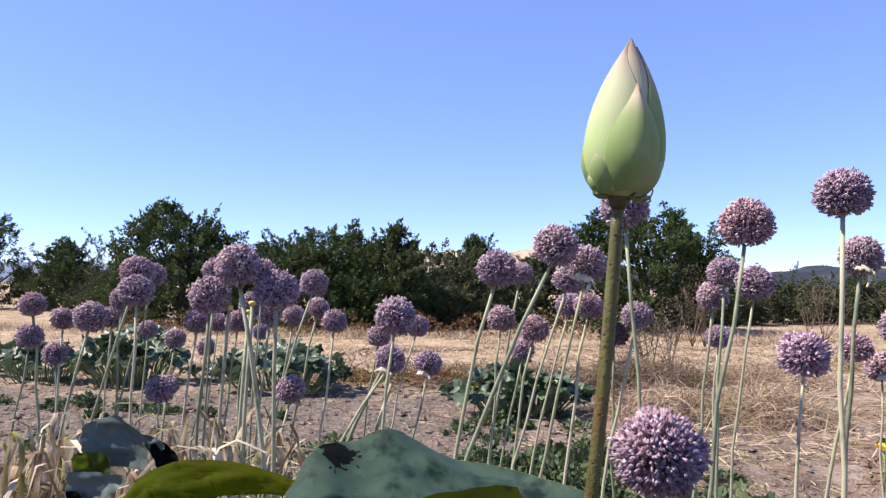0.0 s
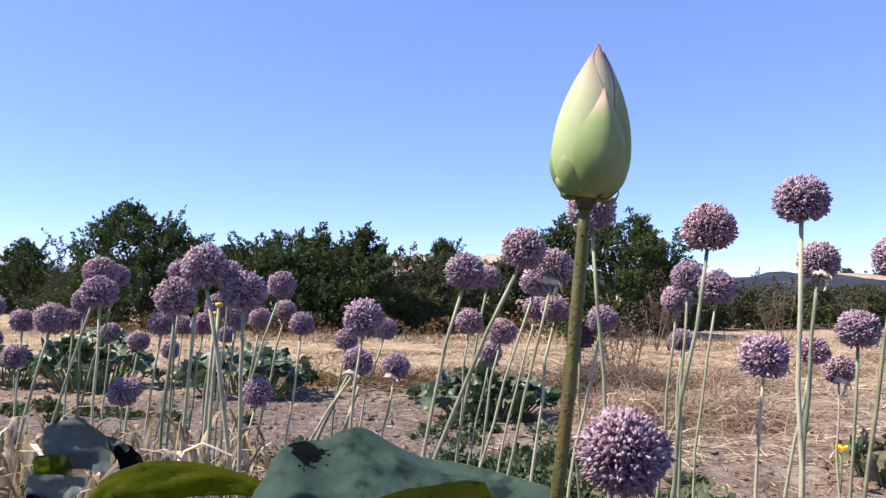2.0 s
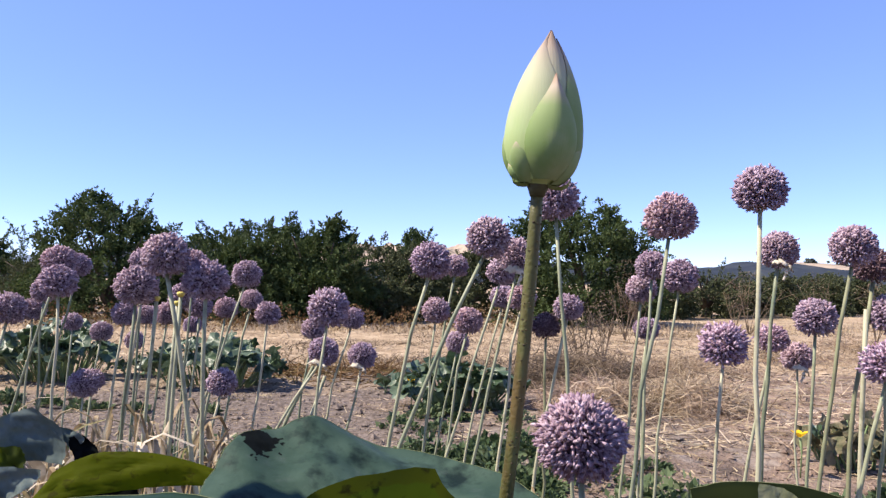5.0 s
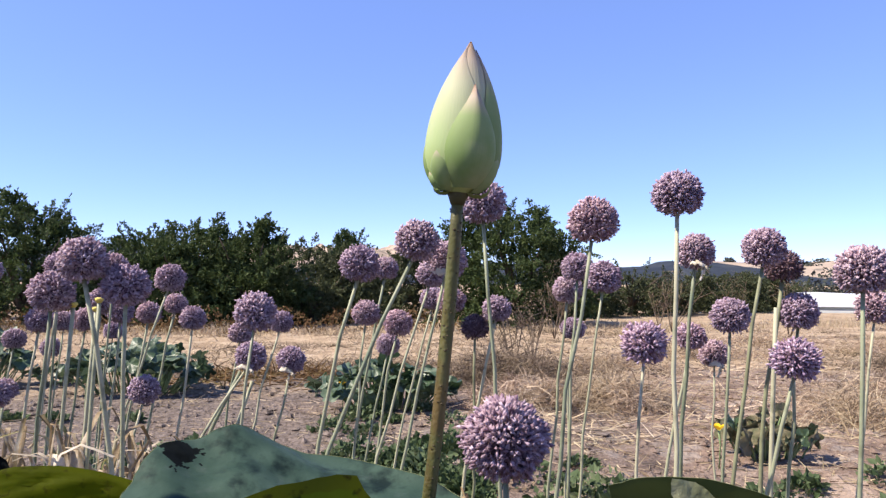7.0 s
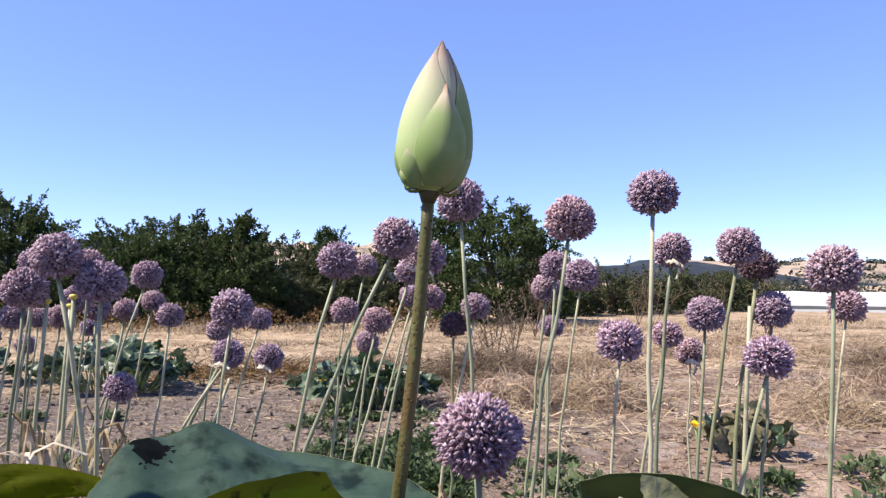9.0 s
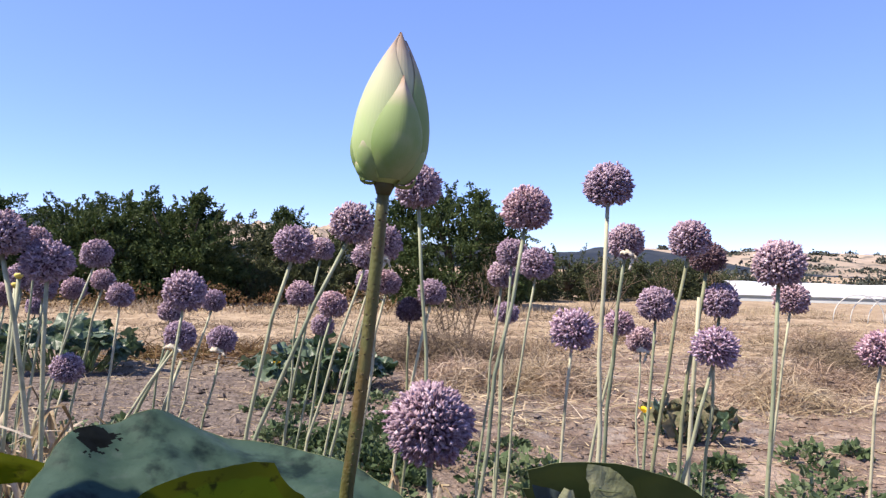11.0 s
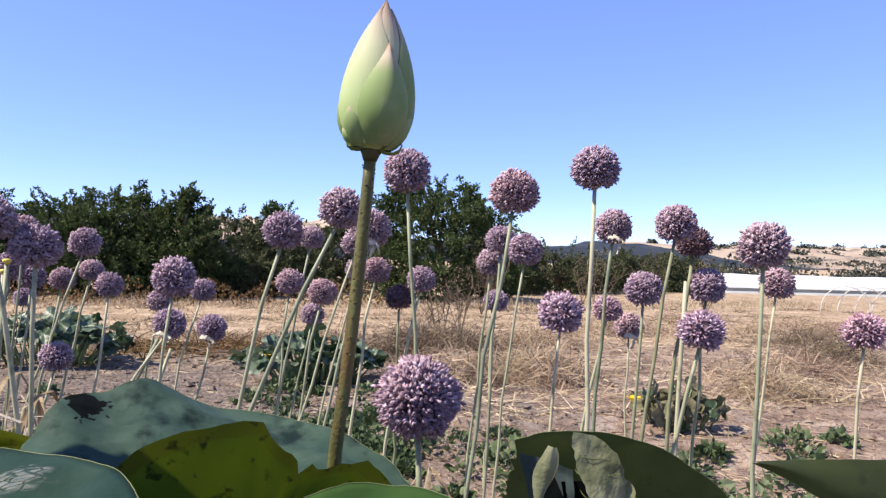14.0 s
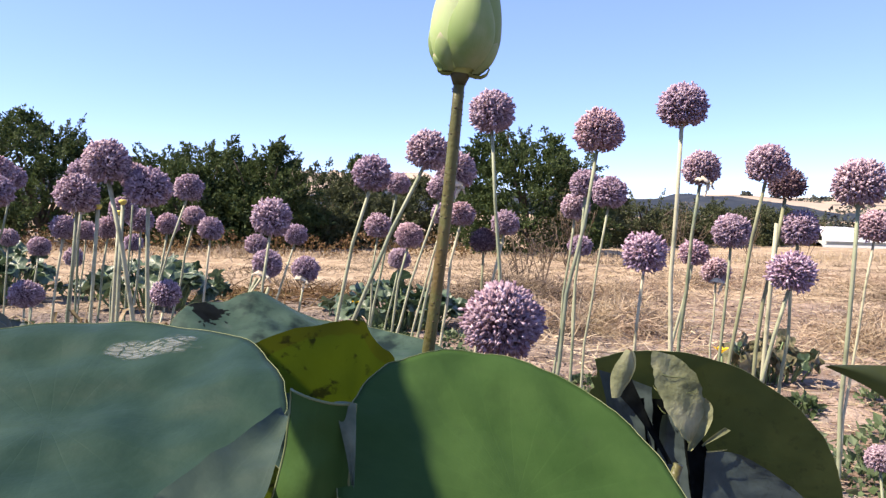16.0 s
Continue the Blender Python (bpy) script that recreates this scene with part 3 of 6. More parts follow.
def tree(name, x, y, wide, tall, clear, seed, label, material=None, leaves=9000, shoots=46, deep=None, shape=0.5):
    """A bushy orchard tree: forked trunk and limbs, a crown of leafy clumps, long shoots that break its outline."""
    material = material or TREE_LEAF
    rng = np.random.default_rng(seed)
    deep = deep or wide * 0.8
    thing = root(name, x, y, 0, label, "tree")
    bm = bmesh.new()
    fork = Vector((rng.uniform(-0.1, 0.1), 0, max(0.25, clear * 0.8)))
    tube(bm, [Vector((0, 0, -0.1)), fork * 0.5 + Vector((0.03, 0, 0)), fork], [0.10, 0.08, 0.075], 8)
    tips = []
    for i in range(11):
        a = i / 11 * math.tau + rng.uniform(-0.3, 0.3)
        r = rng.uniform(0.35, 0.85)
        tip = Vector((math.cos(a) * wide * 0.5 * r, math.sin(a) * deep * 0.5 * r, clear + (tall - clear) * rng.uniform(0.35, 0.9)))
        mid = fork.lerp(tip, 0.45) + Vector((0, 0, 0.25))
        tube(bm, bend(fork, mid, tip, 5), [0.06, 0.05, 0.04, 0.03, 0.02, 0.008], 6)
        tips.append(tip)
    part("trunk", bm, BARK, thing)
    # leafy sprays fill a lumpy envelope, the outer ones reaching out and up
    pieces, twig = [], []
    mid = np.array([0, 0, clear + (tall - clear) * 0.25])
    for i in range(leaves * 2 // 46):
        a, h = rng.uniform(0, math.tau), rng.uniform(0, 1) ** 0.85
        swell = (1 - abs(2 * h - 0.75) ** 2.2 * shape) * (0.90 + 0.42 * noise.noise(Vector((math.cos(a) * 1.6, math.sin(a) * 1.6, h * 2.5 + seed))))
        r = rng.uniform(0.15, 1) ** 0.42 * max(0.15, swell)
        top = 0.82 + 0.42 * noise.noise(Vector((math.cos(a) * r * wide * 0.75 + seed, math.sin(a) * r * 1.5, 3.3)))
        c = np.array([math.cos(a) * wide * 0.52 * r, math.sin(a) * deep * 0.50 * r, clear + (tall - clear) * h * top * (1 - 0.20 * r * r)])
        w = (c - mid) / wide * [1.4, 1.4, 0.8] + [0, 0, 0.22] + rng.normal(size=3) * 0.34
        w /= np.linalg.norm(w)
        length = rng.uniform(0.20, 0.46) * (0.6 + 0.5 * r)
        n = int(46 * rng.uniform(0.7, 1.3))
        t = rng.uniform(0, 1, n)
        p = c + w * (t * length)[:, None] + rng.normal(size=(n, 3)) * (0.02 + 0.055 * (1 - t))[:, None]
        p[:, 2] -= 0.10 * length * t * t
        p[:, 2] = np.maximum(p[:, 2], 0.05)
        out = w * 0.6 + rng.normal(size=(n, 3)) * 0.65
        pieces.append(leaflets(p, out, np.full(n, 0.088), rng, 0.52, np.array([0, 0, 0.9]) - w * 0.4))
    for i in range(shoots):
        a, r = rng.uniform(0, math.tau), rng.uniform(0.1, 0.98)
        h = 0.98 - 0.32 * r * r
        c = np.array([math.cos(a) * wide * 0.50 * r, math.sin(a) * deep * 0.48 * r, clear + (tall - clear) * h * 0.80])
        w = np.array([math.cos(a) * 0.7 * r, math.sin(a) * 0.7 * r, 0.95]) + rng.normal(size=3) * 0.38
        w /= np.linalg.norm(w)
        length = rng.uniform(0.25, 0.55) if i % 4 else rng.uniform(0.5, 0.85)
        n = int(length * 130)
        t = rng.uniform(0.0, 1, n)
        bow = np.array([w[0], w[1], -0.5]) * 0.12
        p = c + w * (t * length)[:, None] + bow * (t * t * length)[:, None] + rng.normal(size=(n, 3)) * 0.05 * (1.12 - t)[:, None]
        pieces.append(leaflets(p, w * 0.9 + rng.normal(size=(n, 3)) * 0.7, np.full(n, 0.07), rng, 0.5))
        twig.append(ribbons(c[None], w[None], np.array([length]), np.array([0.014]), 0.0, rng))
    v, f = merged(pieces)
    part("crown", raw("crown", v, f, material), None, thing, smooth=False)
    v, f = merged(twig)
    tagged(part("twig_growth", raw("twig_growth", v, f, BARK), None, thing, smooth=False), kind="stuff")
    return thing


tree("orchard_tree", -6.40, 17.6, 4.0, 2.95, 0.12, 21, "dark green bushy fruit tree with long shoots", leaves=15000, shoots=64)
tree("orchard_tree", -2.95, 17.2, 2.9, 2.46, 0.05, 22, "broad dark green shrubby fruit tree reaching the ground", leaves=12000, shoots=56, shape=0.35)
tree("orchard_tree", -1.5, 16.9, 2.2, 2.22, 0.05, 23, "broad dark green shrubby fruit tree reaching the ground", leaves=11000, shoots=44, shape=0.35)
tree("orchard_tree", 0.25, 18.9, 3.6, 1.95, 0.05, 24, "low grey-green shrub among the fruit trees", TREE_LEAF_GREY, 9000, 12, shape=0.35)
tree("orchard_tree", 0.95, 21.5, 1.6, 2.62, 0.3, 25, "small bushy tree behind the shrubs", leaves=5000, shoots=24)
tree("orchard_tree", 4.78, 17.0, 4.1, 3.08, 0.02, 26, "rounded dark green fruit tree with upright shoots", leaves=21000, shoots=74, shape=0.22)
tree("orchard_tree", -13.3, 26.0, 2.6, 2.55, 0.15, 27, "dark green bushy tree further down the row", leaves=8000, shoots=36)
tree("orchard_tree", -17.2, 27.0, 4.0, 3.7, 0.2, 28, "tall dark green tree at the end of the row", leaves=10000, shoots=40)
tree("orchard_tree", 2.4, 20.5, 2.6, 1.75, 0.05, 29, "low grey-green shrub among the fruit trees", TREE_LEAF_GREY, 7000, 20)
for _i, (_x, _y, _w, _h) in enumerate(((7.4, 20.5, 3.0, 1.65), (9.6, 21.5, 3.4, 1.45), (11.9, 22.5, 3.4, 1.5), (14.3, 24, 3.2, 1.25), (16.4, 25.0, 2.8, 1.15), (18.2, 25.6, 2.2, 0.8))):
    tree("hedge_shrub", _x, _y, _w, _h, 0.02, 40 + _i, "low dull green shrub of the field hedge", TREE_LEAF_GREY, 6500, 12, shape=0.3)
for _i, (_x, _y, _w, _h) in enumerate(((-8.9, 20.5, 2.4, 1.15), (-10.6, 24, 3.0, 1.6), (-4.6, 19.3, 2.6, 1.6), (-15.3, 28.5, 3.0, 1.8), (-12.0, 27.5, 2.8, 1.5), (-20.0, 27.5, 3.4, 2.3), (-8.2, 18.6, 1.4, 0.8), (-0.08, 17.7, 1.6, 1.0))):
    tree("hedge_shrub", _x, _y, _w, _h, 0.02, 60 + _i, "low dull green shrub under the fruit trees", TREE_LEAF_GREY, 4500, 10, shape=0.3)

# ---- field growth ----


def squash_leaf_mesh(seed, material):
    """A big lobed leaf, cupped and wavy, with its stalk at the notch."""
    rng = np.random.default_rng(seed)
    bm = bmesh.new()
    rings = []
    m, k = 26, (0.35, 0.7, 1.0)
    ph = rng.uniform(0, 6)
    centre = bm.verts.new((0, 0, 0))
    for r in k:
        ring = []
        for i in range(m):
            a = (i + 0.5) / m * math.tau - math.pi / 2
            lobes = 1 + 0.13 * math.cos(5 * (a - math.pi / 2)) - 0.55 * math.exp(-(((i + 0.5) / m - 0.0) * 9) ** 2) - 0.55 * math.exp(-(((i + 0.5) / m - 1.0) * 9) ** 2)
            rr = r * (lobes if r > 0.5 else 1) + (0.03 * rng.normal() if r == 1.0 else 0)
            z = -0.10 * r + 0.16 * r * r * math.sin(3 * a + ph) + 0.10 * r * math.sin(5 * a + 2 * ph)
            ring.append(bm.verts.new((0.115 * rr * math.cos(a), 0.115 * rr * math.sin(a), 0.115 * z)))
        rings.append(ring)
    for i in range(m):
        bm.faces.new((centre, rings[0][i], rings[0][(i + 1) % m]))
        for p, q in zip(rings, rings[1:]):
            bm.faces.new((p[i], q[i], q[(i + 1) % m], p[(i + 1) % m]))
    me = bpy.data.meshes.new("leaf")
    bm.to_mesh(me)
    bm.free()
    me.materials.append(material)
    me.shade_smooth()
    return me


SQUASH_LEAVES = [squash_leaf_mesh(s, SQUASH) for s in (1, 2, 3, 4)]
WILTED_LEAVES = [squash_leaf_mesh(s, SQUASH if s == 6 else SQUASH_WILTED) for s in (5, 6, 7, 8)]


def squash_plant(x, y, wide, deep, tall, count, seed, label, wilt=0.0):
    """A sprawling squash plant: hairy stalks from a crown, each with one large leaf."""
    rng = np.random.default_rng(seed)
    thing = root("squash_plant", x, y, height(x, y), label, "squash plant", "squash plants in the field")
    for i in range(count):
        a, r = rng.uniform(0, math.tau), math.sqrt(rng.uniform(0.0, 1))
        px, py = math.cos(a) * wide * 0.5 * r, math.sin(a) * deep * 0.5 * r
        pz = tall * rng.uniform(0.45, 1.0) * (1 - 0.55 * r * r) + 0.04
        tip = Vector((px, py, pz))
        foot = Vector((px * 0.6 + rng.uniform(-0.05, 0.05), py * 0.6, -0.03))
        bm = bmesh.new()
        tube(bm, bend(foot, foot.lerp(tip, 0.5) + Vector((0, 0, 0.05)), tip, 3), [0.006, 0.006, 0.005, 0.004], 5)
        part("leaf_stalk", bm, SQUASH_STALK, thing)
        lf = part("leaf", (WILTED_LEAVES if wilt else SQUASH_LEAVES)[i % 4], None, thing)
        s = rng.uniform(0.42, 0.86) * (1 - 0.3 * wilt)
        lf.matrix_basis = Matrix.LocRotScale(tip, Euler((rng.uniform(-1.0, 0.8) * (1 + wilt), rng.uniform(-0.9, 0.9) * (1 + wilt), rng.uniform(0, 6.28))), (s, s, s))
    return thing


squash_plant(-3.05, 7.2, 1.10, 0.9, 0.54, 130, 1, "sprawling dark green squash plant on bare earth")
squash_plant(-1.55, 7.0, 1.25, 0.9, 0.42, 125, 2, "sprawling dark green squash plant on bare earth")
squash_plant(-4.10, 7.5, 1.0, 0.8, 0.38, 80, 3, "sprawling dark green squash plant on bare earth")
squash_plant(-5.1, 8.2, 1.2, 0.9, 0.38, 70, 4, "sprawling dark green squash plant on bare earth")
squash_plant(0.60, 5.8, 1.05, 0.8, 0.37, 115, 5, "low dark green squash plant with an orange blossom nearby")
squash_plant(2.60, 3.85, 0.56, 0.5, 0.25, 50, 6, "small squash plant with a yellow blossom, partly wilted", 0.8)
squash_plant(-2.3, 7.5, 0.7, 0.5, 0.26, 24, 7, "small squash plant on bare earth")
squash_plant(0.15, 6.6, 0.6, 0.5, 0.18, 10, 8, "small squash plant on bare earth")


def blossom(x, y, z, size, label):
    """A squash blossom: five pointed petals round a throat, on a short stalk."""
    thing = root("squash_blossom", x, y, z, label, "blossom")
    for i in range(5):
        bm = bmesh.new()
        a = i * math.tau / 5
        u, v = Vector((math.cos(a), math.sin(a), 0)), Vector((-math.sin(a), math.cos(a), 0))
        rows = []
        for t, w in ((0, 0.12), (0.4, 0.34), (0.75, 0.30), (1.0, 0.02)):
            c = u * size * (0.12 + 0.75 * t) + Vector((0, 0, size * (0.9 * t - 0.35 * t * t)))
            rows.append([bm.verts.new(c + v * size * w * s + Vector((0, 0, 0.08 * size * abs(s)))) for s in (-1, 0, 1)])
        for p, q in zip(rows, rows[1:]):
            for k in range(2):
                bm.faces.new((p[k], p[k + 1], q[k + 1], q[k]))
        part("petal", bm, YELLOW, thing)
    bm = bmesh.new()
    tube(bm, [Vector((0, 0, -z + height(x, y))), Vector((0.01, 0, -z * 0.4)), Vector((0, 0, 0.01))], [0.004, 0.004, 0.007], 5)
    part("stalk", bm, SQUASH_STALK, thing)


blossom(2.17, 3.64, 0.21, 0.05, "open yellow squash blossom among green leaves")
blossom(0.22, 5.6, 0.22, 0.035, "small orange-yellow squash blossom on the plant")


def stuff(name, v, f, material, label, category):
    ob = new(name, raw(name, v, f, material))
    return tagged(ob, label, category, kind="stuff")


def build_field_growth():
    rng = np.random.default_rng(5)

    def on_ground(p):
        p[:, 2] = [height(a, b) for a, b in p[:, :2]]
        return p

    # standing and lying straw over the far field
    n = 22000
    y = 8.5 + 17 * rng.uniform(0, 1, n) ** 1.3
    x = rng.uniform(-0.75, 0.95, n) * (y + 2)
    p = on_ground(np.stack([x, y, 0 * x], 1))
    patch = np.array([noise.noise(Vector((a * 0.5, b * 0.5, 0))) for a, b in p[:, :2]])
    p = p[patch > np.where(p[:, 0] > 3, 0.05, -0.25)]
    n = len(p)
    w = rng.normal(size=(n, 3)) * [0.9, 0.9, 0.25] + [0, 0, 0.28]
    w /= np.linalg.norm(w, axis=1, keepdims=True)
    v, f = ribbons(p, w, rng.uniform(0.06, 0.24, n), rng.uniform(0.004, 0.012, n), 0.25, rng, 2)
    stuff("dry_grass", v, f, DRY, "cut and standing straw-coloured grass over the field", "dry grass")
    # taller dry fringe under the trees
    n = 9000
    x = rng.uniform(-12, 15, n)
    y = 14.6 + 0.10 * np.abs(x) + rng.normal(size=n) * 0.7
    p = on_ground(np.stack([x, y, 0 * x], 1))
    w = rng.normal(size=(n, 3)) * [0.4, 0.4, 0.2] + [0, 0, 1]
    w /= np.linalg.norm(w, axis=1, keepdims=True)
    v, f = ribbons(p, w, rng.uniform(0.12, 0.42, n) * (0.5 + np.array([abs(noise.noise(Vector((a * 0.8, 3, 1)))) for a in x])), rng.uniform(0.006, 0.016, n), 0.3, rng, 2)
    stuff("dry_fringe", v, f, DRY, "taller dry grass along the foot of the trees", "dry grass")
    # rusty leafy growth there too
    n = 3000
    x = rng.uniform(-7, 3, n)
    p = on_ground(np.stack([x, 15.2 + rng.normal(size=n) * 0.5, 0 * x], 1))
    p[:, 2] += rng.uniform(0, 0.35, n) * (0.4 + np.abs(np.sin(x * 2.1)))
    v, f = leaflets(p, rng.normal(size=(n, 3)) + [0, 0, 0.5], np.full(n, 0.08), rng, 0.5)
    stuff("rusty_undergrowth", v, f, RUST, "rust-brown leafy undergrowth at the foot of the trees", "undergrowth")
    # tangled heaps of dead weeds
    for cx, cy, wx, wy, tall, n in ((1.75, 5.7, 0.6, 0.4, 0.42, 3200), (2.50, 5.7, 0.45, 0.4, 0.46, 3400), (1.9, 7.2, 1.0, 0.6, 0.55, 4400), (3.3, 7.9, 0.9, 0.5, 0.34, 2600), (3.95, 4.75, 0.55, 0.4, 0.36, 2600), (4.75, 5.4, 0.8, 0.5, 0.40, 3200), (5.9, 6.2, 0.7, 0.5, 0.40, 2600), (6.9, 7.6, 0.7, 0.4, 0.40, 2400), (5.4, 9.4, 1.3, 0.6, 0.34, 2400), (8.4, 9.4, 1.4, 0.7, 0.36, 2400), (7.4, 11.0, 1.6, 0.7, 0.34, 2000), (0.6, 8.8, 1.2, 0.5, 0.22, 1600)):
        q = rng.normal(size=(n, 2)) * [wx * 0.42, wy * 0.4]
        p = on_ground(np.stack([cx + q[:, 0], cy + q[:, 1], 0 * q[:, 0]], 1))
        w = rng.normal(size=(n, 3)) * [0.8, 0.6, 0.3] + [0, 0, 0.6]
        w /= np.linalg.norm(w, axis=1, keepdims=True)
        p[:, 2] += rng.uniform(0, 1, n) ** 2 * tall * 0.5 * np.exp(-(q[:, 0] / wx) ** 2 * 2)
        v, f = ribbons(p, w, rng.uniform(0.3, 1.2, n) * tall, rng.uniform(0.002, 0.008, n), 0.65, rng, 3)
        ob = new("dead_weed_heap", raw("dead_weed_heap", v, f, TWIG if rng.uniform() < 0.25 else BROWN))
        tagged(ob, "tangled heap of dead brown weeds on the earth", "dead weeds", "heaps of dead weeds", kind="stuff")
    # low dead weeds scattered through the straw
    pieces = []
    for _ in range(150):
        cy = rng.uniform(7.6, 14.2)
        cx = rng.uniform(-0.45, 0.95) * (cy + 1)
        n = int(rng.uniform(40, 150))
        wide, tall = rng.uniform(0.12, 0.5), rng.uniform(0.08, 0.28)
        p = on_ground(np.stack([cx + rng.normal(size=n) * wide, cy + rng.normal(size=n) * wide * 0.6, np.zeros(n)], 1))
        w = rng.normal(size=(n, 3)) * [0.9, 0.7, 0.4] + [0, 0, 0.7]
        w /= np.linalg.norm(w, axis=1, keepdims=True)
        pieces.append(ribbons(p, w, rng.uniform(0.4, 1.2, n) * tall, rng.uniform(0.004, 0.012, n), 0.5, rng, 2))
    v, f = merged(pieces)
    stuff("dead_weeds", v, f, TWIG, "low grey-brown dead weeds scattered through the straw", "dead weeds")
    # dark fallen vines by the squash
    n = 1300
    x = rng.normal(size=n) * 0.55 - 0.35
    p = on_ground(np.stack([x, 7.9 + rng.normal(size=n) * 0.3, 0 * x], 1))
    w = rng.normal(size=(n, 3)) * [1, 0.6, 0.15] + [0, 0, 0.2]
    w /= np.linalg.norm(w, axis=1, keepdims=True)
    v, f = ribbons(p, w, rng.uniform(0.15, 0.5, n), rng.uniform(0.008, 0.02, n), 0.3, rng, 3)
    stuff("withered_vines", v, f, RUST, "dark reddish-brown withered vines lying on the earth", "dead vines")
    # low leafy weeds among the leeks
    pieces = []
    spots = [(rng.uniform(-1.4, 1.8), rng.uniform(2.3, 4.4), 1) for _ in range(44)] + [(rng.uniform(2.0, 5.5), rng.uniform(2.4, 3.5), 1) for _ in range(11)] + [(rng.uniform(-4, 1), rng.uniform(4.2, 6.2), 0.7) for _ in range(26)] + [(rng.uniform(1.4, 3.0), rng.uniform(1.9, 2.9), 1.1) for _ in range(18)] + [(rng.uniform(-2.4, -0.5), rng.uniform(2.2, 3.3), 1.1) for _ in range(46)] + [(rng.uniform(-0.7, 0.9), rng.uniform(2.6, 4.4), 0.8) for _ in range(36)]
    for cx, cy, s in spots:
        n = int(rng.uniform(90, 230))
        size = rng.uniform(0.05, 0.13) * s
        a, r = rng.uniform(0, math.tau, n), rng.uniform(0, 1, n) ** 0.6
        p = np.stack([cx + np.cos(a) * r * size * 1.6, cy + np.sin(a) * r * size * 1.4, size * 1.1 * (1 - r ** 2) * rng.uniform(0.2, 1, n)], 1)
        p[:, 2] += [height(q, w) + 0.008 for q, w in p[:, :2]]
        out = np.stack([np.cos(a) * r, np.sin(a) * r, 0.5 + 0 * a], 1)
        pieces.append(leaflets(p, out + rng.normal(size=(n, 3)) * 0.45, rng.uniform(0.02, 0.05, n), rng, 0.75))
    v, f = merged(pieces)
    stuff("low_weeds", v, f, WEED_LEAF, "low green leafy weeds on the earth between the leeks", "weeds")
    # straw litter and clods on the bare earth
    n = 17000
    y = rng.uniform(2.2, 10, n)
    x = rng.uniform(-0.75, 0.95, n) * (y + 1)
    p = on_ground(np.stack([x, y, 0 * x], 1)) + [0, 0, 0.008]
    w = rng.normal(size=(n, 3)) * [1, 1, 0.12]
    w /= np.linalg.norm(w, axis=1, keepdims=True)
    v, f = ribbons(p, w, rng.uniform(0.03, 0.16, n), rng.uniform(0.003, 0.009, n), 0.02, rng, 2)
    stuff("straw_litter", v, f, DRY, "bits of straw lying on the earth", "straw")
    n = 4200
    y = 4.2 + 8 * rng.uniform(0, 1, n) ** 1.3
    x = rng.uniform(0.25, 0.95, n) * (y + 1)
    p = on_ground(np.stack([x, y, 0 * x], 1)) + [0, 0, 0.02]
    w = rng.normal(size=(n, 3)) * [1, 0.6, 0.25] + [0, 0, 0.1]
    w /= np.linalg.norm(w, axis=1, keepdims=True)
    v, f = ribbons(p, w, rng.uniform(0.06, 0.34, n), rng.uniform(0.004, 0.011, n), 0.1, rng, 2)
    stuff("broken_straw", v, f, BROKEN, "pale broken straw strewn over the earth", "straw")
    pieces = []
    cube = np.array([(0, 0, 0.6), (0.9, 0, 0.1), (0, 0.8, 0.2), (-0.9, 0.1, 0), (0.1, -0.9, 0.15), (0, 0, -0.8)])
    tri = np.array([(0, 1, 2), (0, 2, 3), (0, 3, 4), (0, 4, 1), (5, 2, 1), (5, 3, 2), (5, 4, 3), (5, 1, 4)])
    for _ in range(8000):
        y = rng.uniform(2.3, 8)
        x = rng.uniform(-0.7, 0.95) * (y + 1)
        s = 0.006 + 0.05 * rng.uniform() ** 4
        pieces.append((cube * s * rng.uniform(0.6, 1.4, (6, 3)) + [x, y, height(x, y)], tri))
    v, f = merged(pieces)
    stuff("clods", v, f, EARTH, "crumbled clods of brown earth", "clods")


build_field_growth()


def dry_stalk_weed(x, y, tall, seed, label):
    """A dead branching weed, bare and grey."""
    rng = np.random.default_rng(seed)
    thing = root("dead_weed", x, y, height(x, y), label, "dead weed")
    for i in range(6):
        bm = bmesh.new()
        w = Vector((rng.normal() * 0.28, rng.normal() * 0.2, 1)).normalized()
        L = tall * rng.uniform(0.6, 1)
        tip = w * L + Vector((rng.normal() * 0.06, 0, 0))
        tube(bm, bend(Vector((0, 0, -0.03)), w * L * 0.5, tip, 4), [0.009, 0.008, 0.006, 0.005, 0.003], 5)
        for k in range(6):
            s = w * L * rng.uniform(0.4, 0.95)
            e = s + Vector((rng.normal() * 0.12, rng.normal() * 0.1, rng.uniform(0.05, 0.2)))
            tube(bm, [s, s.lerp(e, 0.5) + Vector((0, 0, 0.01)), e], [0.005, 0.004, 0.002], 4)
        tagged(part("branch", bm, TWIG, thing), kind="stuff")
    n = 320
    p = np.stack([rng.normal(size=n) * 0.13, rng.normal(size=n) * 0.1, rng.uniform(0.4, 1.05, n) * tall], 1)
    v, f = leaflets(p, rng.normal(size=(n, 3)), np.full(n, 0.03), rng, 0.4)
    tagged(part("husk_cover", raw("husk_cover", v, f, TWIG), None, thing, smooth=False), kind="stuff")


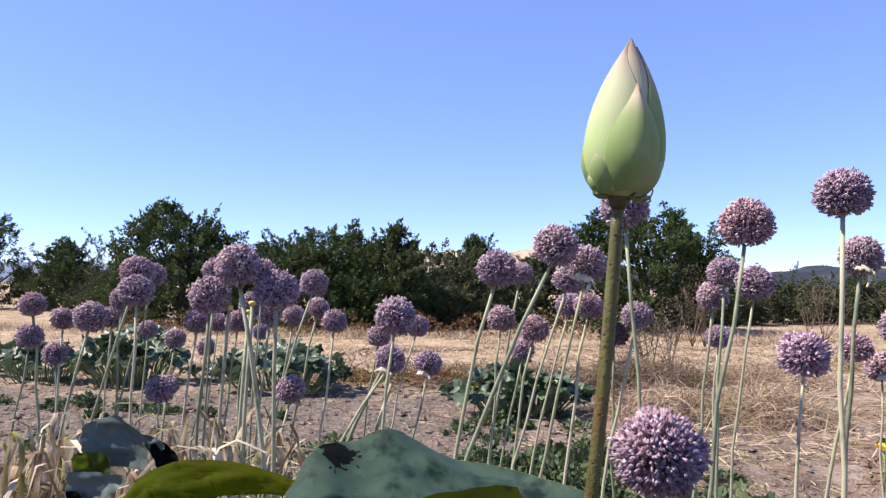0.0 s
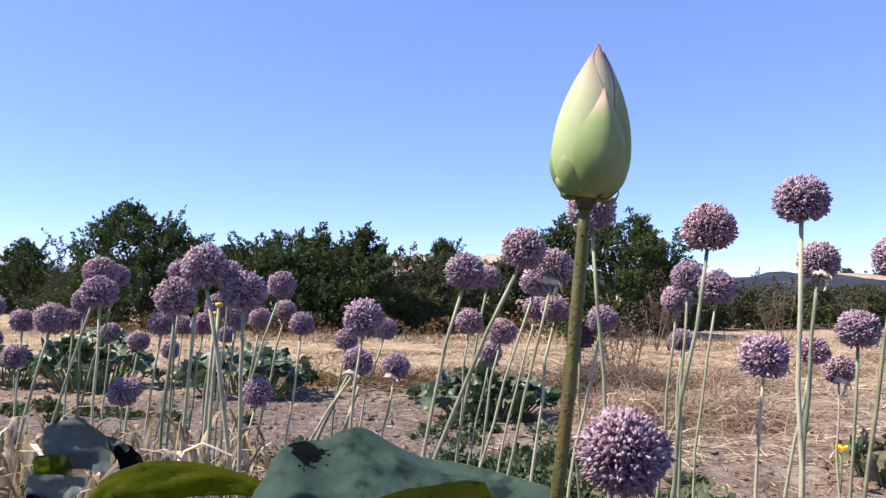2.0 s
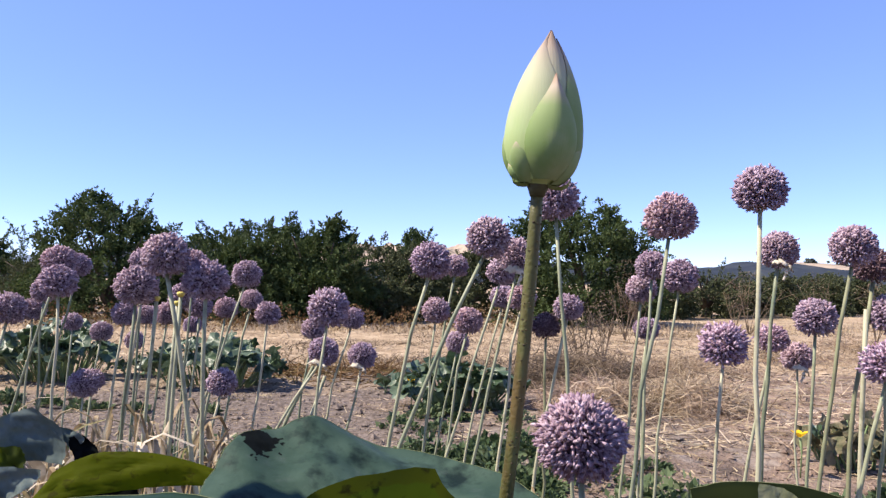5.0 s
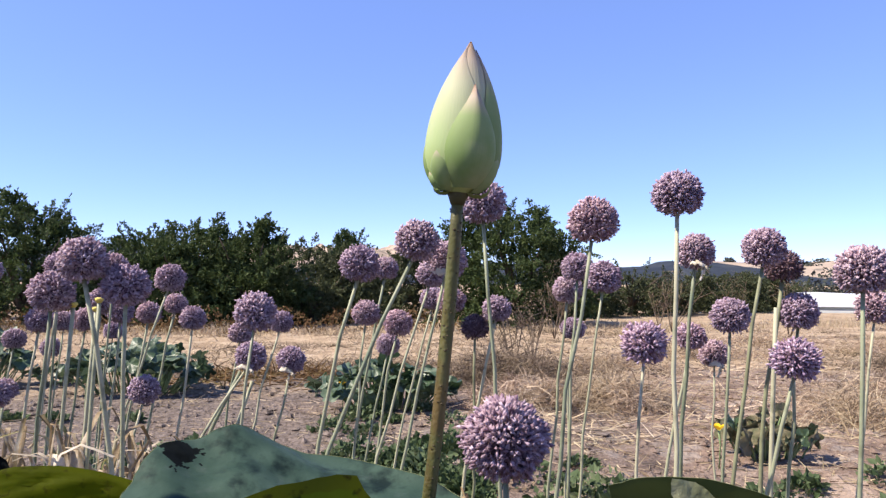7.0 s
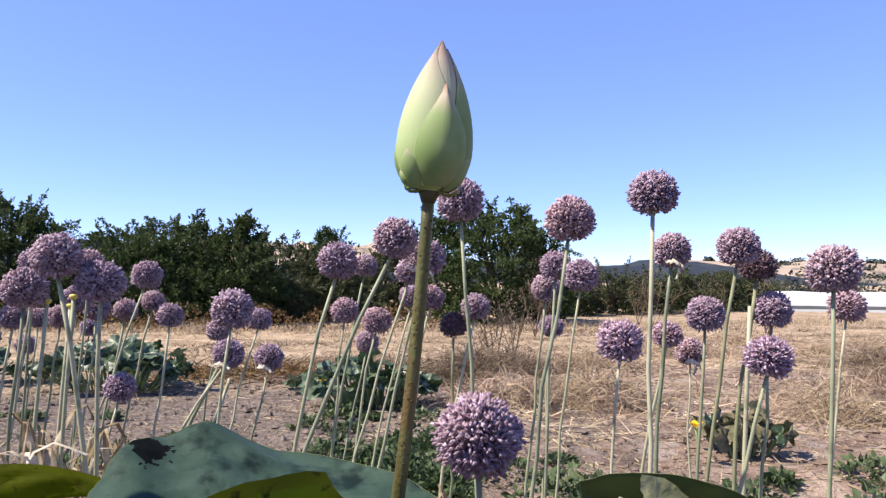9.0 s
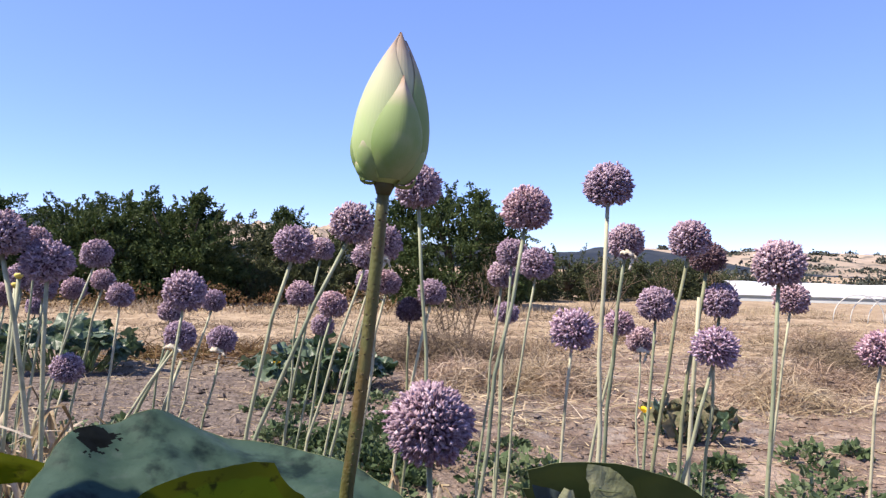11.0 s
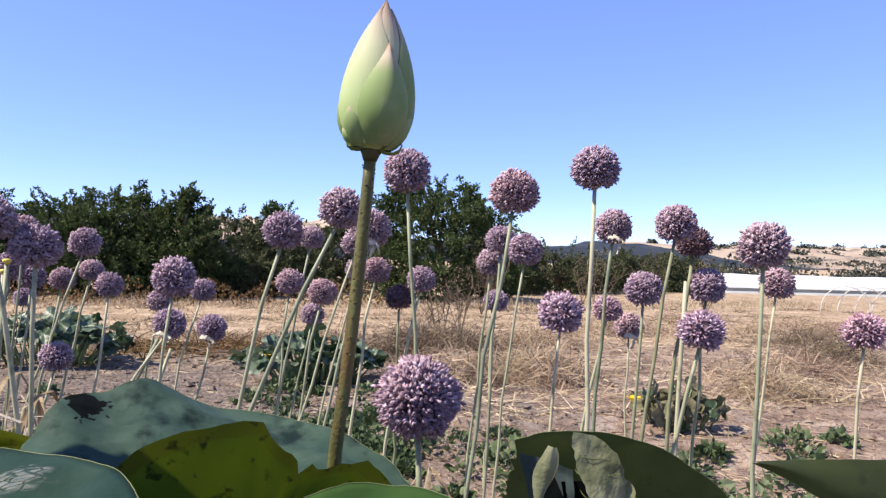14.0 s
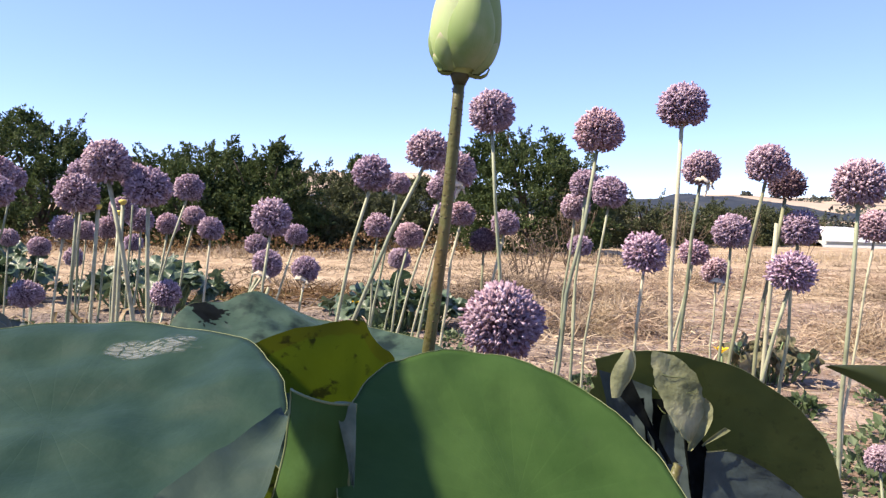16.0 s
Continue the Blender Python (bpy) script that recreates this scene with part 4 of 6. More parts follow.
dry_stalk_weed(2.75, 9.0, 0.85, 1, "dead grey branching weed standing in the straw")
dry_stalk_weed(2.1, 7.6, 0.75, 2, "dead grey branching weed standing in the straw")
dry_stalk_weed(7.2, 14.0, 1.2, 3, "dead grey branching weed by the hedge")
dry_stalk_weed(8.8, 12.5, 1.1, 4, "dead grey branching weed by the hedge")
dry_stalk_weed(4.30, 12.8, 1.35, 6, "dead grey branching weed standing in the straw")
dry_stalk_weed(4.55, 12.9, 1.15, 7, "dead grey branching weed standing in the straw")
dry_stalk_weed(10.6, 17.2, 1.3, 8, "dead grey branching weed by the hedge")
dry_stalk_weed(7.9, 16.0, 1.0, 9, "dead grey branching weed by the hedge")
dry_stalk_weed(5.4, 15.5, 0.9, 5, "dead grey branching weed by the hedge")

# ---- flowering leeks ----


def head_mesh(name, count, seed, sides, material, long=0.13, fat=0.051, loose=0.08, bare=0.86):
    """A ball of florets of unit diameter: plump closed cups that point outwards in uneven tufts, thin round the stem."""
    rng = np.random.default_rng(seed)
    verts, faces = [], []
    rings = ((0.0, 0.28), (0.35, 0.50), (0.66, 0.92), (0.94, 0.98)) if sides > 4 else ((0.1, 0.4), (0.65, 1.0), (0.92, 0.8))
    for i in range(count):
        z = 1 - 2 * (i + 0.5) / count
        if z < -0.97 or (z < -bare and rng.uniform() < 0.72):
            continue
        a = i * 2.399963 + rng.normal() * 0.09
        r = math.sqrt(max(0, 1 - z * z))
        d = np.array([math.cos(a) * r, math.sin(a) * r, z]) + rng.normal(size=3) * 0.045
        d /= np.linalg.norm(d)
        tilt = d + rng.normal(size=3) * 0.27
        tilt /= np.linalg.norm(tilt)
        s = np.cross(tilt, [0.3, 0.5, 0.8])
        s /= np.linalg.norm(s)
        u = np.cross(tilt, s)
        tuft = 0.048 * noise.noise(Vector(d * 5.0) + Vector((seed, 0, 0))) + 0.022 * noise.noise(Vector(d * 2.0) + Vector((0, seed, 0)))
        outer = 0.485 + rng.normal() * loose * 0.42 + tuft * 1.25
        L, W = long * rng.uniform(0.8, 1.25), fat * rng.uniform(0.60, 1.15) * 0.5
        if z < -0.7:
            outer *= 0.95
        foot = d * outer - tilt * L
        k = len(verts)
        for t, w in rings:
            for j in range(sides):
                b = j * math.tau / sides
                tooth = (0.15 if j % 2 else -0.10) if t > 0.9 else 0
                verts.append(foot + tilt * L * (t + tooth) + (math.cos(b) * s + math.sin(b) * u) * W * w)
        verts.append(foot + tilt * L * 0.70)
        m = len(rings)
        for q in range(m - 1):
            for j in range(sides):
                faces.append((k + q * sides + j, k + q * sides + (j + 1) % sides, k + (q + 1) * sides + (j + 1) % sides, k + (q + 1) * sides + j))
        for j in range(sides):
            faces.append((k + (m - 1) * sides + j, k + (m - 1) * sides + (j + 1) % sides, k + m * sides))
    me = bpy.data.meshes.new(name)
    me.from_pydata([tuple(v) for v in verts], [], faces)
    me.materials.append(material)
    me.shade_smooth()
    return me


def core_mesh():
    bm = bmesh.new()
    bmesh.ops.create_icosphere(bm, subdivisions=2, radius=0.38)
    for v in bm.verts:
        v.co *= 1 + 0.06 * noise.noise(v.co * 9)
    me = bpy.data.meshes.new("core")
    bm.to_mesh(me)
    bm.free()
    me.materials.append(CORE_SHADE)
    me.shade_smooth()
    return me


def pedicel_mesh(count, seed):
    """Thin flower stalks that fan out from the middle and show round the stem."""
    rng = np.random.default_rng(seed)
    bm = bmesh.new()
    for i in range(count):
        a, z = i * 2.399963, -0.98 + 0.75 * (i / count)
        r = math.sqrt(1 - z * z)
        d = Vector((math.cos(a) * r, math.sin(a) * r, z)) * rng.uniform(0.40, 0.47)
        tube(bm, [Vector((0, 0, -0.30)), d * 0.6 + Vector((0, 0, -0.10)), d], [0.009, 0.008, 0.008], 4)
    me = bpy.data.meshes.new("pedicels")
    bm.to_mesh(me)
    bm.free()
    me.materials.append(PEDICEL)
    return me


HEADS = [head_mesh("florets", 1280, s, 6, MAUVE) for s in (1, 2, 3, 11, 12)]
HEADS_VIOLET = [head_mesh("florets", 700, s, 6, VIOLET, 0.16, 0.056, 0.12) for s in (4, 5)]
HEAD_NEAR = head_mesh("florets", 1650, 6, 6, MAUVE_NEAR, 0.135, 0.045, 0.08, 0.90)
HEADS_PLUM = [head_mesh("florets", 800, 7, 4, PLUM)]
HEAD_CORE = core_mesh()
HEAD_PEDICELS = pedicel_mesh(90, 8)
LEEK_COUNT = [0]


def leek(x, y, z, size, bx, by, style="mauve", label="", bract=False, dark=False):
    """A flowering leek: a tall round stem from (bx, by) on the ground to a ball of florets at (x, y, z)."""
    LEEK_COUNT[0] += 1
    rng = random.Random(LEEK_COUNT[0])
    ground = height(bx, by)
    label = label or {"mauve": "tall flowering leek with a round mauve head", "violet": "flowering leek with a loose violet head", "plum": "flowering leek with a dark plum head", "near": "flowering leek with a large mauve head close to the lotus"}[style]
    thing = root("flowering_leek", bx, by, ground, label, "leek", "flowering leeks")
    head = Vector((x - bx, y - by, z - ground))
    down = Vector((bx - x, by - y, -1.35 * (z - ground))).normalized()
    neck = head + down * size * 0.40
    bm = bmesh.new()
    low = Vector((head.x * 0.12, head.y * 0.12, head.z * 0.42))
    thick = 0.0036 * (0.8 + 0.4 * rng.random()) * (size / 0.085)
    pts = bend(Vector((0, 0, -0.03)), low, neck, 9)
    wob = [Vector((rng.gauss(0, 0.003), rng.gauss(0, 0.003), 0)) if 0 < i < 9 else Vector() for i in range(10)]
    tube(bm, [p + w for p, w in zip(pts, wob)], [thick * (1.45 - 0.45 * i / 9) for i in range(10)], 8)
    part("stem", bm, DARKSTEM if dark else STEM, thing)
    kinds = {"near": [HEAD_NEAR], "violet": HEADS_VIOLET, "plum": HEADS_PLUM, "mauve": HEADS}[style]
    me = kinds[LEEK_COUNT[0] % len(kinds)]
    fl = part("flower_head", me, None, thing)
    axis = (-down).to_track_quat("Z", "Y")
    fl.matrix_basis = Matrix.LocRotScale(head, axis @ Euler((0, 0, rng.uniform(0, 6.28))).to_quaternion(), Vector((size, size, size * rng.uniform(0.92, 1.02))))
    part("core", HEAD_CORE, None, fl)
    tagged(part("pedicel_fan", HEAD_PEDICELS, None, fl), kind="stuff")
    if bract:
        bm = bmesh.new()
        for way, reach, width, drop in ((-1, 0.040, 0.008, 0.0), (0.5, 0.026, 0.006, 0.6), (-0.35, 0.030, 0.006, 1.0)):
            rows = []
            for i in range(9):
                t = i / 8
                c = Vector((way * reach * (t - 0.12), -0.40 * size - 0.006 * math.sin(3 * t), -size * 0.40 + 0.010 * math.sin(2.6 * t) - drop * 0.035 * t))
                w = width * (0.35 + math.sin(math.pi * min(1, 0.12 + 0.86 * t))) * rng.uniform(0.7, 1.25)
                rows.append([bm.verts.new(c + Vector((0.0022 * rng.gauss(0, 1), k * w * 0.6 - 0.005 * (1 - k * k), k * w * 0.6 + 0.0022 * rng.gauss(0, 1)))) for k in (-1, -0.5, 0, 0.5, 1)])
            for p, q in zip(rows, rows[1:]):
                for k in range(4):
                    bm.faces.new((p[k], p[k + 1], q[k + 1], q[k]))
        b = part("papery_bract", bm, BRACT, thing, "white papery bract hanging below the head")
        b.location = head
    return thing


leek(0.206, 0.688, 0.837, 0.088, 0.236, 0.708, "near")
leek(-1.273, 2.203, 0.933, 0.078, -1.260, 2.281)
leek(-1.281, 2.208, 0.834, 0.078, -1.386, 2.240)
leek(-1.287, 2.373, 0.767, 0.078, -1.310, 2.446)
leek(-1.262, 2.367, 0.882, 0.078, -1.292, 2.355)
leek(-0.978, 1.960, 0.908, 0.085, -1.143, 2.002)
leek(-1.157, 2.488, 0.882, 0.078, -1.209, 2.506)
leek(-0.807, 1.850, 1.030, 0.085, -1.041, 1.916)
leek(-0.782, 1.789, 0.981, 0.085, -0.790, 1.791)
leek(-1.068, 2.364, 0.949, 0.078, -1.137, 2.435)
leek(-0.967, 2.360, 1.030, 0.078, -1.169, 2.401)
leek(-1.249, 3.031, 0.810, 0.078, -1.312, 3.099)
leek(-1.041, 2.776, 0.791, 0.078, -1.126, 2.799)
leek(-0.793, 1.989, 0.709, 0.078, -0.821, 2.004)
leek(-0.408, 1.361, 1.037, 0.085, -0.306, 1.427)
leek(-0.513, 1.526, 0.976, 0.085, -0.595, 1.608)
leek(-0.637, 1.973, 1.038, 0.078, -0.726, 1.998)
leek(-0.555, 2.150, 1.039, 0.078, -0.625, 2.236)
leek(-0.338, 1.382, 0.991, 0.085, -0.354, 1.459)
leek(-0.820, 2.368, 0.877, 0.078, -0.906, 2.367)
leek(-0.385, 2.060, 1.007, 0.078, -0.621, 2.105)
leek(-0.557, 2.624, 0.888, 0.078, -0.682, 2.674)
leek(-0.481, 2.695, 0.917, 0.078, -0.630, 2.770)
leek(-0.371, 2.369, 0.882, 0.078, -0.453, 2.419)
leek(-0.431, 1.990, 0.713, 0.078, -0.511, 1.976)
leek(-0.599, 2.204, 0.939, 0.078, -0.694, 2.237)
leek(-0.587, 2.368, 0.904, 0.078, -0.655, 2.399)
leek(-0.877, 2.773, 0.853, 0.078, -0.955, 2.803)
leek(-0.688, 2.369, 0.879, 0.078, -0.776, 2.445)
leek(-1.036, 3.132, 0.729, 0.078, -1.107, 3.142)
leek(-0.853, 3.342, 0.783, 0.078, -0.933, 3.342)
leek(-0.115, 1.529, 0.935, 0.085, -0.200, 1.563)
leek(-0.104, 2.492, 0.863, 0.078, -0.265, 2.538)
leek(-0.236, 2.494, 0.826, 0.078, -0.331, 2.568)
leek(-0.153, 1.908, 0.806, 0.078, -0.486, 1.943, bract=True)
leek(-0.056, 2.073, 0.778, 0.078, -0.158, 2.076, bract=True)
leek(0.105, 1.571, 1.040, 0.085, -0.055, 1.652)
leek(0.227, 2.253, 1.043, 0.078, 0.096, 2.293)
leek(0.154, 2.067, 0.910, 0.078, 0.105, 2.119)
leek(0.238, 1.983, 0.886, 0.078, 0.140, 2.014)
leek(0.261, 2.497, 0.784, 0.078, 0.152, 2.498)
leek(0.209, 1.398, 1.083, 0.085, -0.119, 1.456)
leek(0.286, 1.481, 1.049, 0.085, 0.127, 1.546, bract=True)
leek(0.317, 1.899, 1.023, 0.078, 0.108, 1.907)
leek(0.365, 2.158, 0.950, 0.078, 0.202, 2.191)
leek(0.388, 1.981, 0.951, 0.078, 0.290, 2.003)
leek(0.493, 1.170, 1.111, 0.085, 0.370, 1.177)
leek(0.715, 1.854, 1.044, 0.085, 0.680, 1.867)
leek(0.696, 1.623, 1.014, 0.085, 0.636, 1.708)
leek(0.738, 1.999, 0.981, 0.085, 0.686, 2.074)
leek(0.832, 2.213, 0.854, 0.078, 0.811, 2.232)
leek(0.501, 1.904, 0.928, 0.078, 0.377, 1.959)
leek(0.630, 1.124, 1.157, 0.085, 0.610, 1.121)
leek(0.888, 1.533, 1.075, 0.085, 0.855, 1.618, bract=True)
leek(0.635, 1.270, 0.886, 0.085, 0.617, 1.304, "violet")
leek(0.993, 1.752, 0.861, 0.078, 0.896, 1.828, "violet")
leek(1.096, 1.816, 0.808, 0.078, 1.099, 1.821, bract=True)
leek(0.445, 1.926, 0.877, 0.078, 0.439, 1.940, "plum", dark=True)
leek(0.316, 1.277, 1.151, 0.085, 0.384, 1.286)
leek(0.941, 1.477, 0.928, 0.085, 0.948, 1.555)
leek(0.931, 1.330, 1.076, 0.085, 0.835, 1.377, dark=True)
leek(1.059, 1.452, 1.042, 0.085, 0.975, 1.501, "plum", dark=True)
leek(1.094, 1.450, 0.938, 0.085, 1.091, 1.527)
leek(0.953, 1.262, 0.851, 0.092, 0.854, 1.351, "violet")
leek(0.910, 1.024, 1.025, 0.085, 0.907, 1.047)
leek(1.347, 1.516, 0.946, 0.085, 1.276, 1.542)
leek(1.287, 1.177, 0.857, 0.085, 1.281, 1.222, "violet")
leek(0.792, 0.803, 0.623, 0.040, 0.785, 0.745)
leek(-0.993, 2.579, 0.640, 0.078, -1.029, 2.593)
leek(-0.873, 2.696, 0.981, 0.078, -0.931, 2.776)


def button_flower(x, y, z, bx, by):
    """A small flat yellow flower on a straight thin stem."""
    g = height(bx, by)
    thing = root("yellow_flower", bx, by, g, "small flat yellow flower head on a thin green stem", "flower", "yellow flowers among the leeks")
    bm = bmesh.new()
    top = Vector((x - bx, y - by, z - g))
    tube(bm, bend(Vector((0, 0, -0.02)), Vector((top.x * 0.3, top.y * 0.3, top.z * 0.5)), top, 6), [0.004] * 7, 6)
    part("stem", bm, STEM, thing)
    bm = bmesh.new()
    tube(bm, [Vector((0, 0, -0.004)), Vector((0, 0, 0.001)), Vector((0, 0, 0.005)), Vector((0, 0, 0.007))], [0.004, 0.008, 0.0085, 0.005], 12)
    part("bloom", bm, BUTTON, thing).location = top


def bare_stalk(x, y, z, bx, by):
    """A leek stalk that has lost its head."""
    g = height(bx, by)
    thing = root("bare_leek_stalk", bx, by, g, "bare straw-coloured leek stalk without a head", "leek stalk")
    bm = bmesh.new()
    top = Vector((x - bx, y - by, z - g))
    tube(bm, bend(Vector((0, 0, -0.02)), Vector((top.x * 0.3, top.y * 0.3, top.z * 0.5)), top, 6), [0.006, 0.006, 0.0056, 0.0056, 0.005, 0.005, 0.0045], 8)
    part("stem", bm, STEM, thing)


button_flower(-0.476, 1.541, 0.950, -0.53, 1.56)
button_flower(-0.410, 1.479, 0.961, -0.45, 1.50)
button_flower(-0.460, 1.641, 0.937, -0.51, 1.66)
bare_stalk(0.996, 1.388, 0.951, 0.98, 1.42)
bare_stalk(-0.182, 1.935, 0.765, -0.455, 1.97)
bare_stalk(-0.150, 1.925, 0.740, -0.330, 1.95)


def dry_leek_leaves(x, y, seed, count, tall, label):
    """A sheaf of withered leek leaves, upright below, crumpled and flopping over at the top."""
    rng = np.random.default_rng(seed)
    thing = root("withered_leek_leaves", x, y, height(x, y), label, "dry leaves", "withered leek foliage")
    for i in range(count):
        bm = bmesh.new()
        a = rng.uniform(0, math.tau)
        out = Vector((math.cos(a), math.sin(a) * 0.7, 0))
        side = Vector((-out.y, out.x, 0))
        foot = Vector((rng.normal() * 0.05, rng.normal() * 0.05, -0.02))
        top = tall * rng.uniform(0.62, 1.04)
        reach, flop = rng.uniform(0.03, 0.16), rng.uniform(0.0, 0.30)
        wide, turn = rng.uniform(0.005, 0.016), rng.uniform(0, 6.28)
        rows = []
        for k in range(14):
            t = k / 13
            over = max(0.0, (t - 0.72) / 0.28)
            c = foot + out * reach * (t * t + 0.5 * over) + side * 0.020 * math.sin(9 * t + 2 * i) * t + out * 0.014 * math.sin(15 * t + i) * t
            c += Vector((0, 0, top * min(1.0, t / 0.80) ** 0.9 - top * flop * over * over))
            w = wide * (1.15 - t) ** 0.5 * (1 + 0.45 * math.sin(6 * t + i) + 0.35 * noise.noise(Vector((t * 9, i, seed))))
            tw = side * math.cos(2.6 * t + turn) + out * math.sin(2.6 * t + turn)
            lift = Vector((0, 0, 1)).cross(tw) * 0.5
            rows.append([bm.verts.new(c + tw * w * s + lift * w * (abs(s) + 0.5 * noise.noise(Vector((t * 14, s * 2, i))))) for s in (-1, -0.4, 0.3, 1)])
        for p, q in zip(rows, rows[1:]):
            for k in range(3):
                bm.faces.new((p[k], p[k + 1], q[k + 1], q[k]))
        part("dry_leaf", bm, PAPER, thing)


def build_dry_sheaves():
    rng = random.Random(31)
    for i in range(40):
        x = -1.08 + 0.80 * rng.random() ** 1.15
        y = 1.32 + 0.50 * rng.random() + 0.15 * max(0, x + 0.6)
        tall = 1.035 - 0.205 * y - 0.05 * max(0, x + 0.75) + rng.uniform(-0.09, 0.05)
        dry_leek_leaves(x, y, 100 + i, rng.randint(9, 15), tall, "sheaf of withered straw-coloured leek leaves")
    for i, (x, y, tall) in enumerate(((0.20, 1.45, 0.60), (0.34, 1.50, 0.56), (0.42, 1.62, 0.52), (0.62, 1.35, 0.52))):
        dry_leek_leaves(x, y, 150 + i, 8, tall, "short sheaf of withered leek leaves between the stems")


build_dry_sheaves()

# ---- the lotus ----


def petal(name, thing, angle, foot, tip, wide, swell, out, material, curl=0.0, sharp=1.0, keel=0.0009):
    """One closed bud petal: it hugs an ovoid of the given swell, from height foot to height tip, standing out a little."""
    bm = bmesh.new()
    uvs = bm.loops.layers.uv.new("UVMap")
    n, m = 16, 10
    grid = []
    for i in range(n + 1):
        t = i / n
        z = foot + (tip - foot) * t
        half = wide * (math.sin(math.pi * min(1, t * 0.72 + 0.20)) ** 0.8) * (1 - t ** (3.2 * sharp)) ** 0.75 if t < 1 else 0.0
        row = []
        for j in range(m + 1):
            s = j / m * 2 - 1
            a = angle + s * half
            r = swell(z) + out * (1 - 0.88 * abs(s) ** 2.5) * (1 - 0.85 * t * t) + keel * (1 - abs(s)) * math.sin(math.pi * min(1, 0.15 + 0.75 * t))
            r += curl * max(0, 0.2 - t) ** 2 * 20 * (1 + abs(s))
            row.append((bm.verts.new((r * math.cos(a), r * math.sin(a), z)), (j / m, t)))
        grid.append(row)
    for p, q in zip(grid, grid[1:]):
        for j in range(m):
            c = (p[j], p[j + 1], q[j + 1], q[j])
            f = bm.faces.new([v for v, _ in c])
            for loop, (_, uv) in zip(f.loops, c):
                loop[uvs].uv = uv
    bmesh.ops.remove_doubles(bm, verts=bm.verts[:], dist=1e-6)
    return part(name, bm, material, thing)


def build_lotus_bud(base, top, foot, low):
    """A closed lotus bud on its prickly stalk."""
    tall = (top - base).length
    thing = root("lotus_bud", foot.x, foot.y, foot.z, "closed pale green lotus bud with pinkish tip on a prickly stalk", "lotus bud")
    hold = new("bud")
    hold.parent = thing
    way = (top - base).normalized()
    hold.matrix_basis = Matrix.LocRotScale(base - foot, Vector((0, 0, 1)).rotation_difference(way), None)

    def swell(z):
        t = min(max(z / tall, 0), 1)
        w = 0.222 * tall
        if t < 0.28:
            return w * (0.36 + 0.64 * (1 - (1 - t / 0.28) ** 2.2) ** 0.75)
        return max(0.0004, w * (1 - ((t - 0.28) / 0.72) ** 1.95))

    face = math.atan2(-0.50, -0.09)
    bm = bmesh.new()
    n, m = 26, 28
    uvs = bm.loops.layers.uv.new("UVMap")
    g = [[bm.verts.new((swell(tall * i / n) * 0.97 * math.cos(j / m * math.tau), swell(tall * i / n) * 0.97 * math.sin(j / m * math.tau), tall * i / n)) for j in range(m)] for i in range(n + 1)]
    for i in range(n):
        for j in range(m):
            f = bm.faces.new((g[i][j], g[i][(j + 1) % m], g[i + 1][(j + 1) % m], g[i + 1][j]))
            for loop, (a, b) in zip(f.loops, ((j, i), (j + 1, i), (j + 1, i + 1), (j, i + 1))):
                loop[uvs].uv = (a / m, b / n)
    part("heart", bm, PETAL, hold)
    # inner petals to the tip, then the outer ones, shorter and shorter
    petal("petal", hold, face - 0.85, 0.02 * tall, 1.0 * tall, 1.45, swell, 0.0024, PETAL, 0.0, 1.6)
    petal("petal", hold, face + 3.0, 0.02 * tall, 0.985 * tall, 1.25, swell, 0.0012, PETAL)
    # right-hand petal in the darkened green, as the bud's shaded side
    petal("petal", hold, face + 1.55, 0.02 * tall, 0.95 * tall, 1.05, swell, 0.0030, SHADED_SEPAL, 0.0, 1.0, 0.0014)
    petal("outer_petal", hold, face + 0.30, 0.02 * tall, 0.685 * tall, 0.98, swell, 0.0040, SHADED_SEPAL, 0.0, 0.8, 0.0058)
    petal("outer_petal", hold, face + 2.0, 0.01 * tall, 0.60 * tall, 0.85, swell, 0.0042, SHADED_SEPAL)
    petal("outer_petal", hold, face - 1.75, 0.01 * tall, 0.42 * tall, 0.75, swell, 0.0036, SHADED_SEPAL)
    petal("outer_petal", hold, face - 0.72, 0.0 * tall, 0.285 * tall, 0.48, swell, 0.0050, SHADED_SEPAL, 0.001)
    petal("outer_petal", hold, face - 1.25, 0.0 * tall, 0.13 * tall, 0.45, swell, 0.0052, SHADED_SEPAL, 0.003)
    petal("outer_petal", hold, face + 1.25, 0.0 * tall, 0.30 * tall, 0.55, swell, 0.0050, SHADED_SEPAL, 0.001)
    # a dark collar that paints shade under the bud, with two shrivelled sepals
    bm = bmesh.new()
    tube(bm, [Vector((0, 0, -0.008)), Vector((0, 0, -0.004)), Vector((0, 0, 0.003))], [0.0047, 0.0062, 0.0095], 16)
    part("collar", bm, COLLAR_SHADE, hold)
    for a, big in ((face + 1.35, 1.12), (face - 1.3, 0.95)):
        bm = bmesh.new()
        u, v = Vector((math.cos(a), math.sin(a), 0)), Vector((-math.sin(a), math.cos(a), 0))
        pts = [(u * r + Vector((0, 0, z))) * big for r, z in ((0.006, -0.0015), (0.010, -0.0025), (0.0145, -0.0026), (0.0180, -0.0006), (0.0192, 0.0026), (0.0182, 0.0048), (0.0165, 0.0040))]
        rows = [[bm.verts.new(p + v * s * 0.0048 * big * (1 - 0.13 * i) + Vector((0, 0, 0.002 * abs(s)))) for s in (-1, 0, 1)] for i, p in enumerate(pts)]
        for p, q in zip(rows, rows[1:]):
            for k in range(2):
                bm.faces.new((p[k], p[k + 1], q[k + 1], q[k]))
        part("curled_sepal", bm, SHADED_SEPAL, hold, "small curled sepal below the bud")
    # stalk
    end = base - foot + way * 0.001
    lo = low - foot
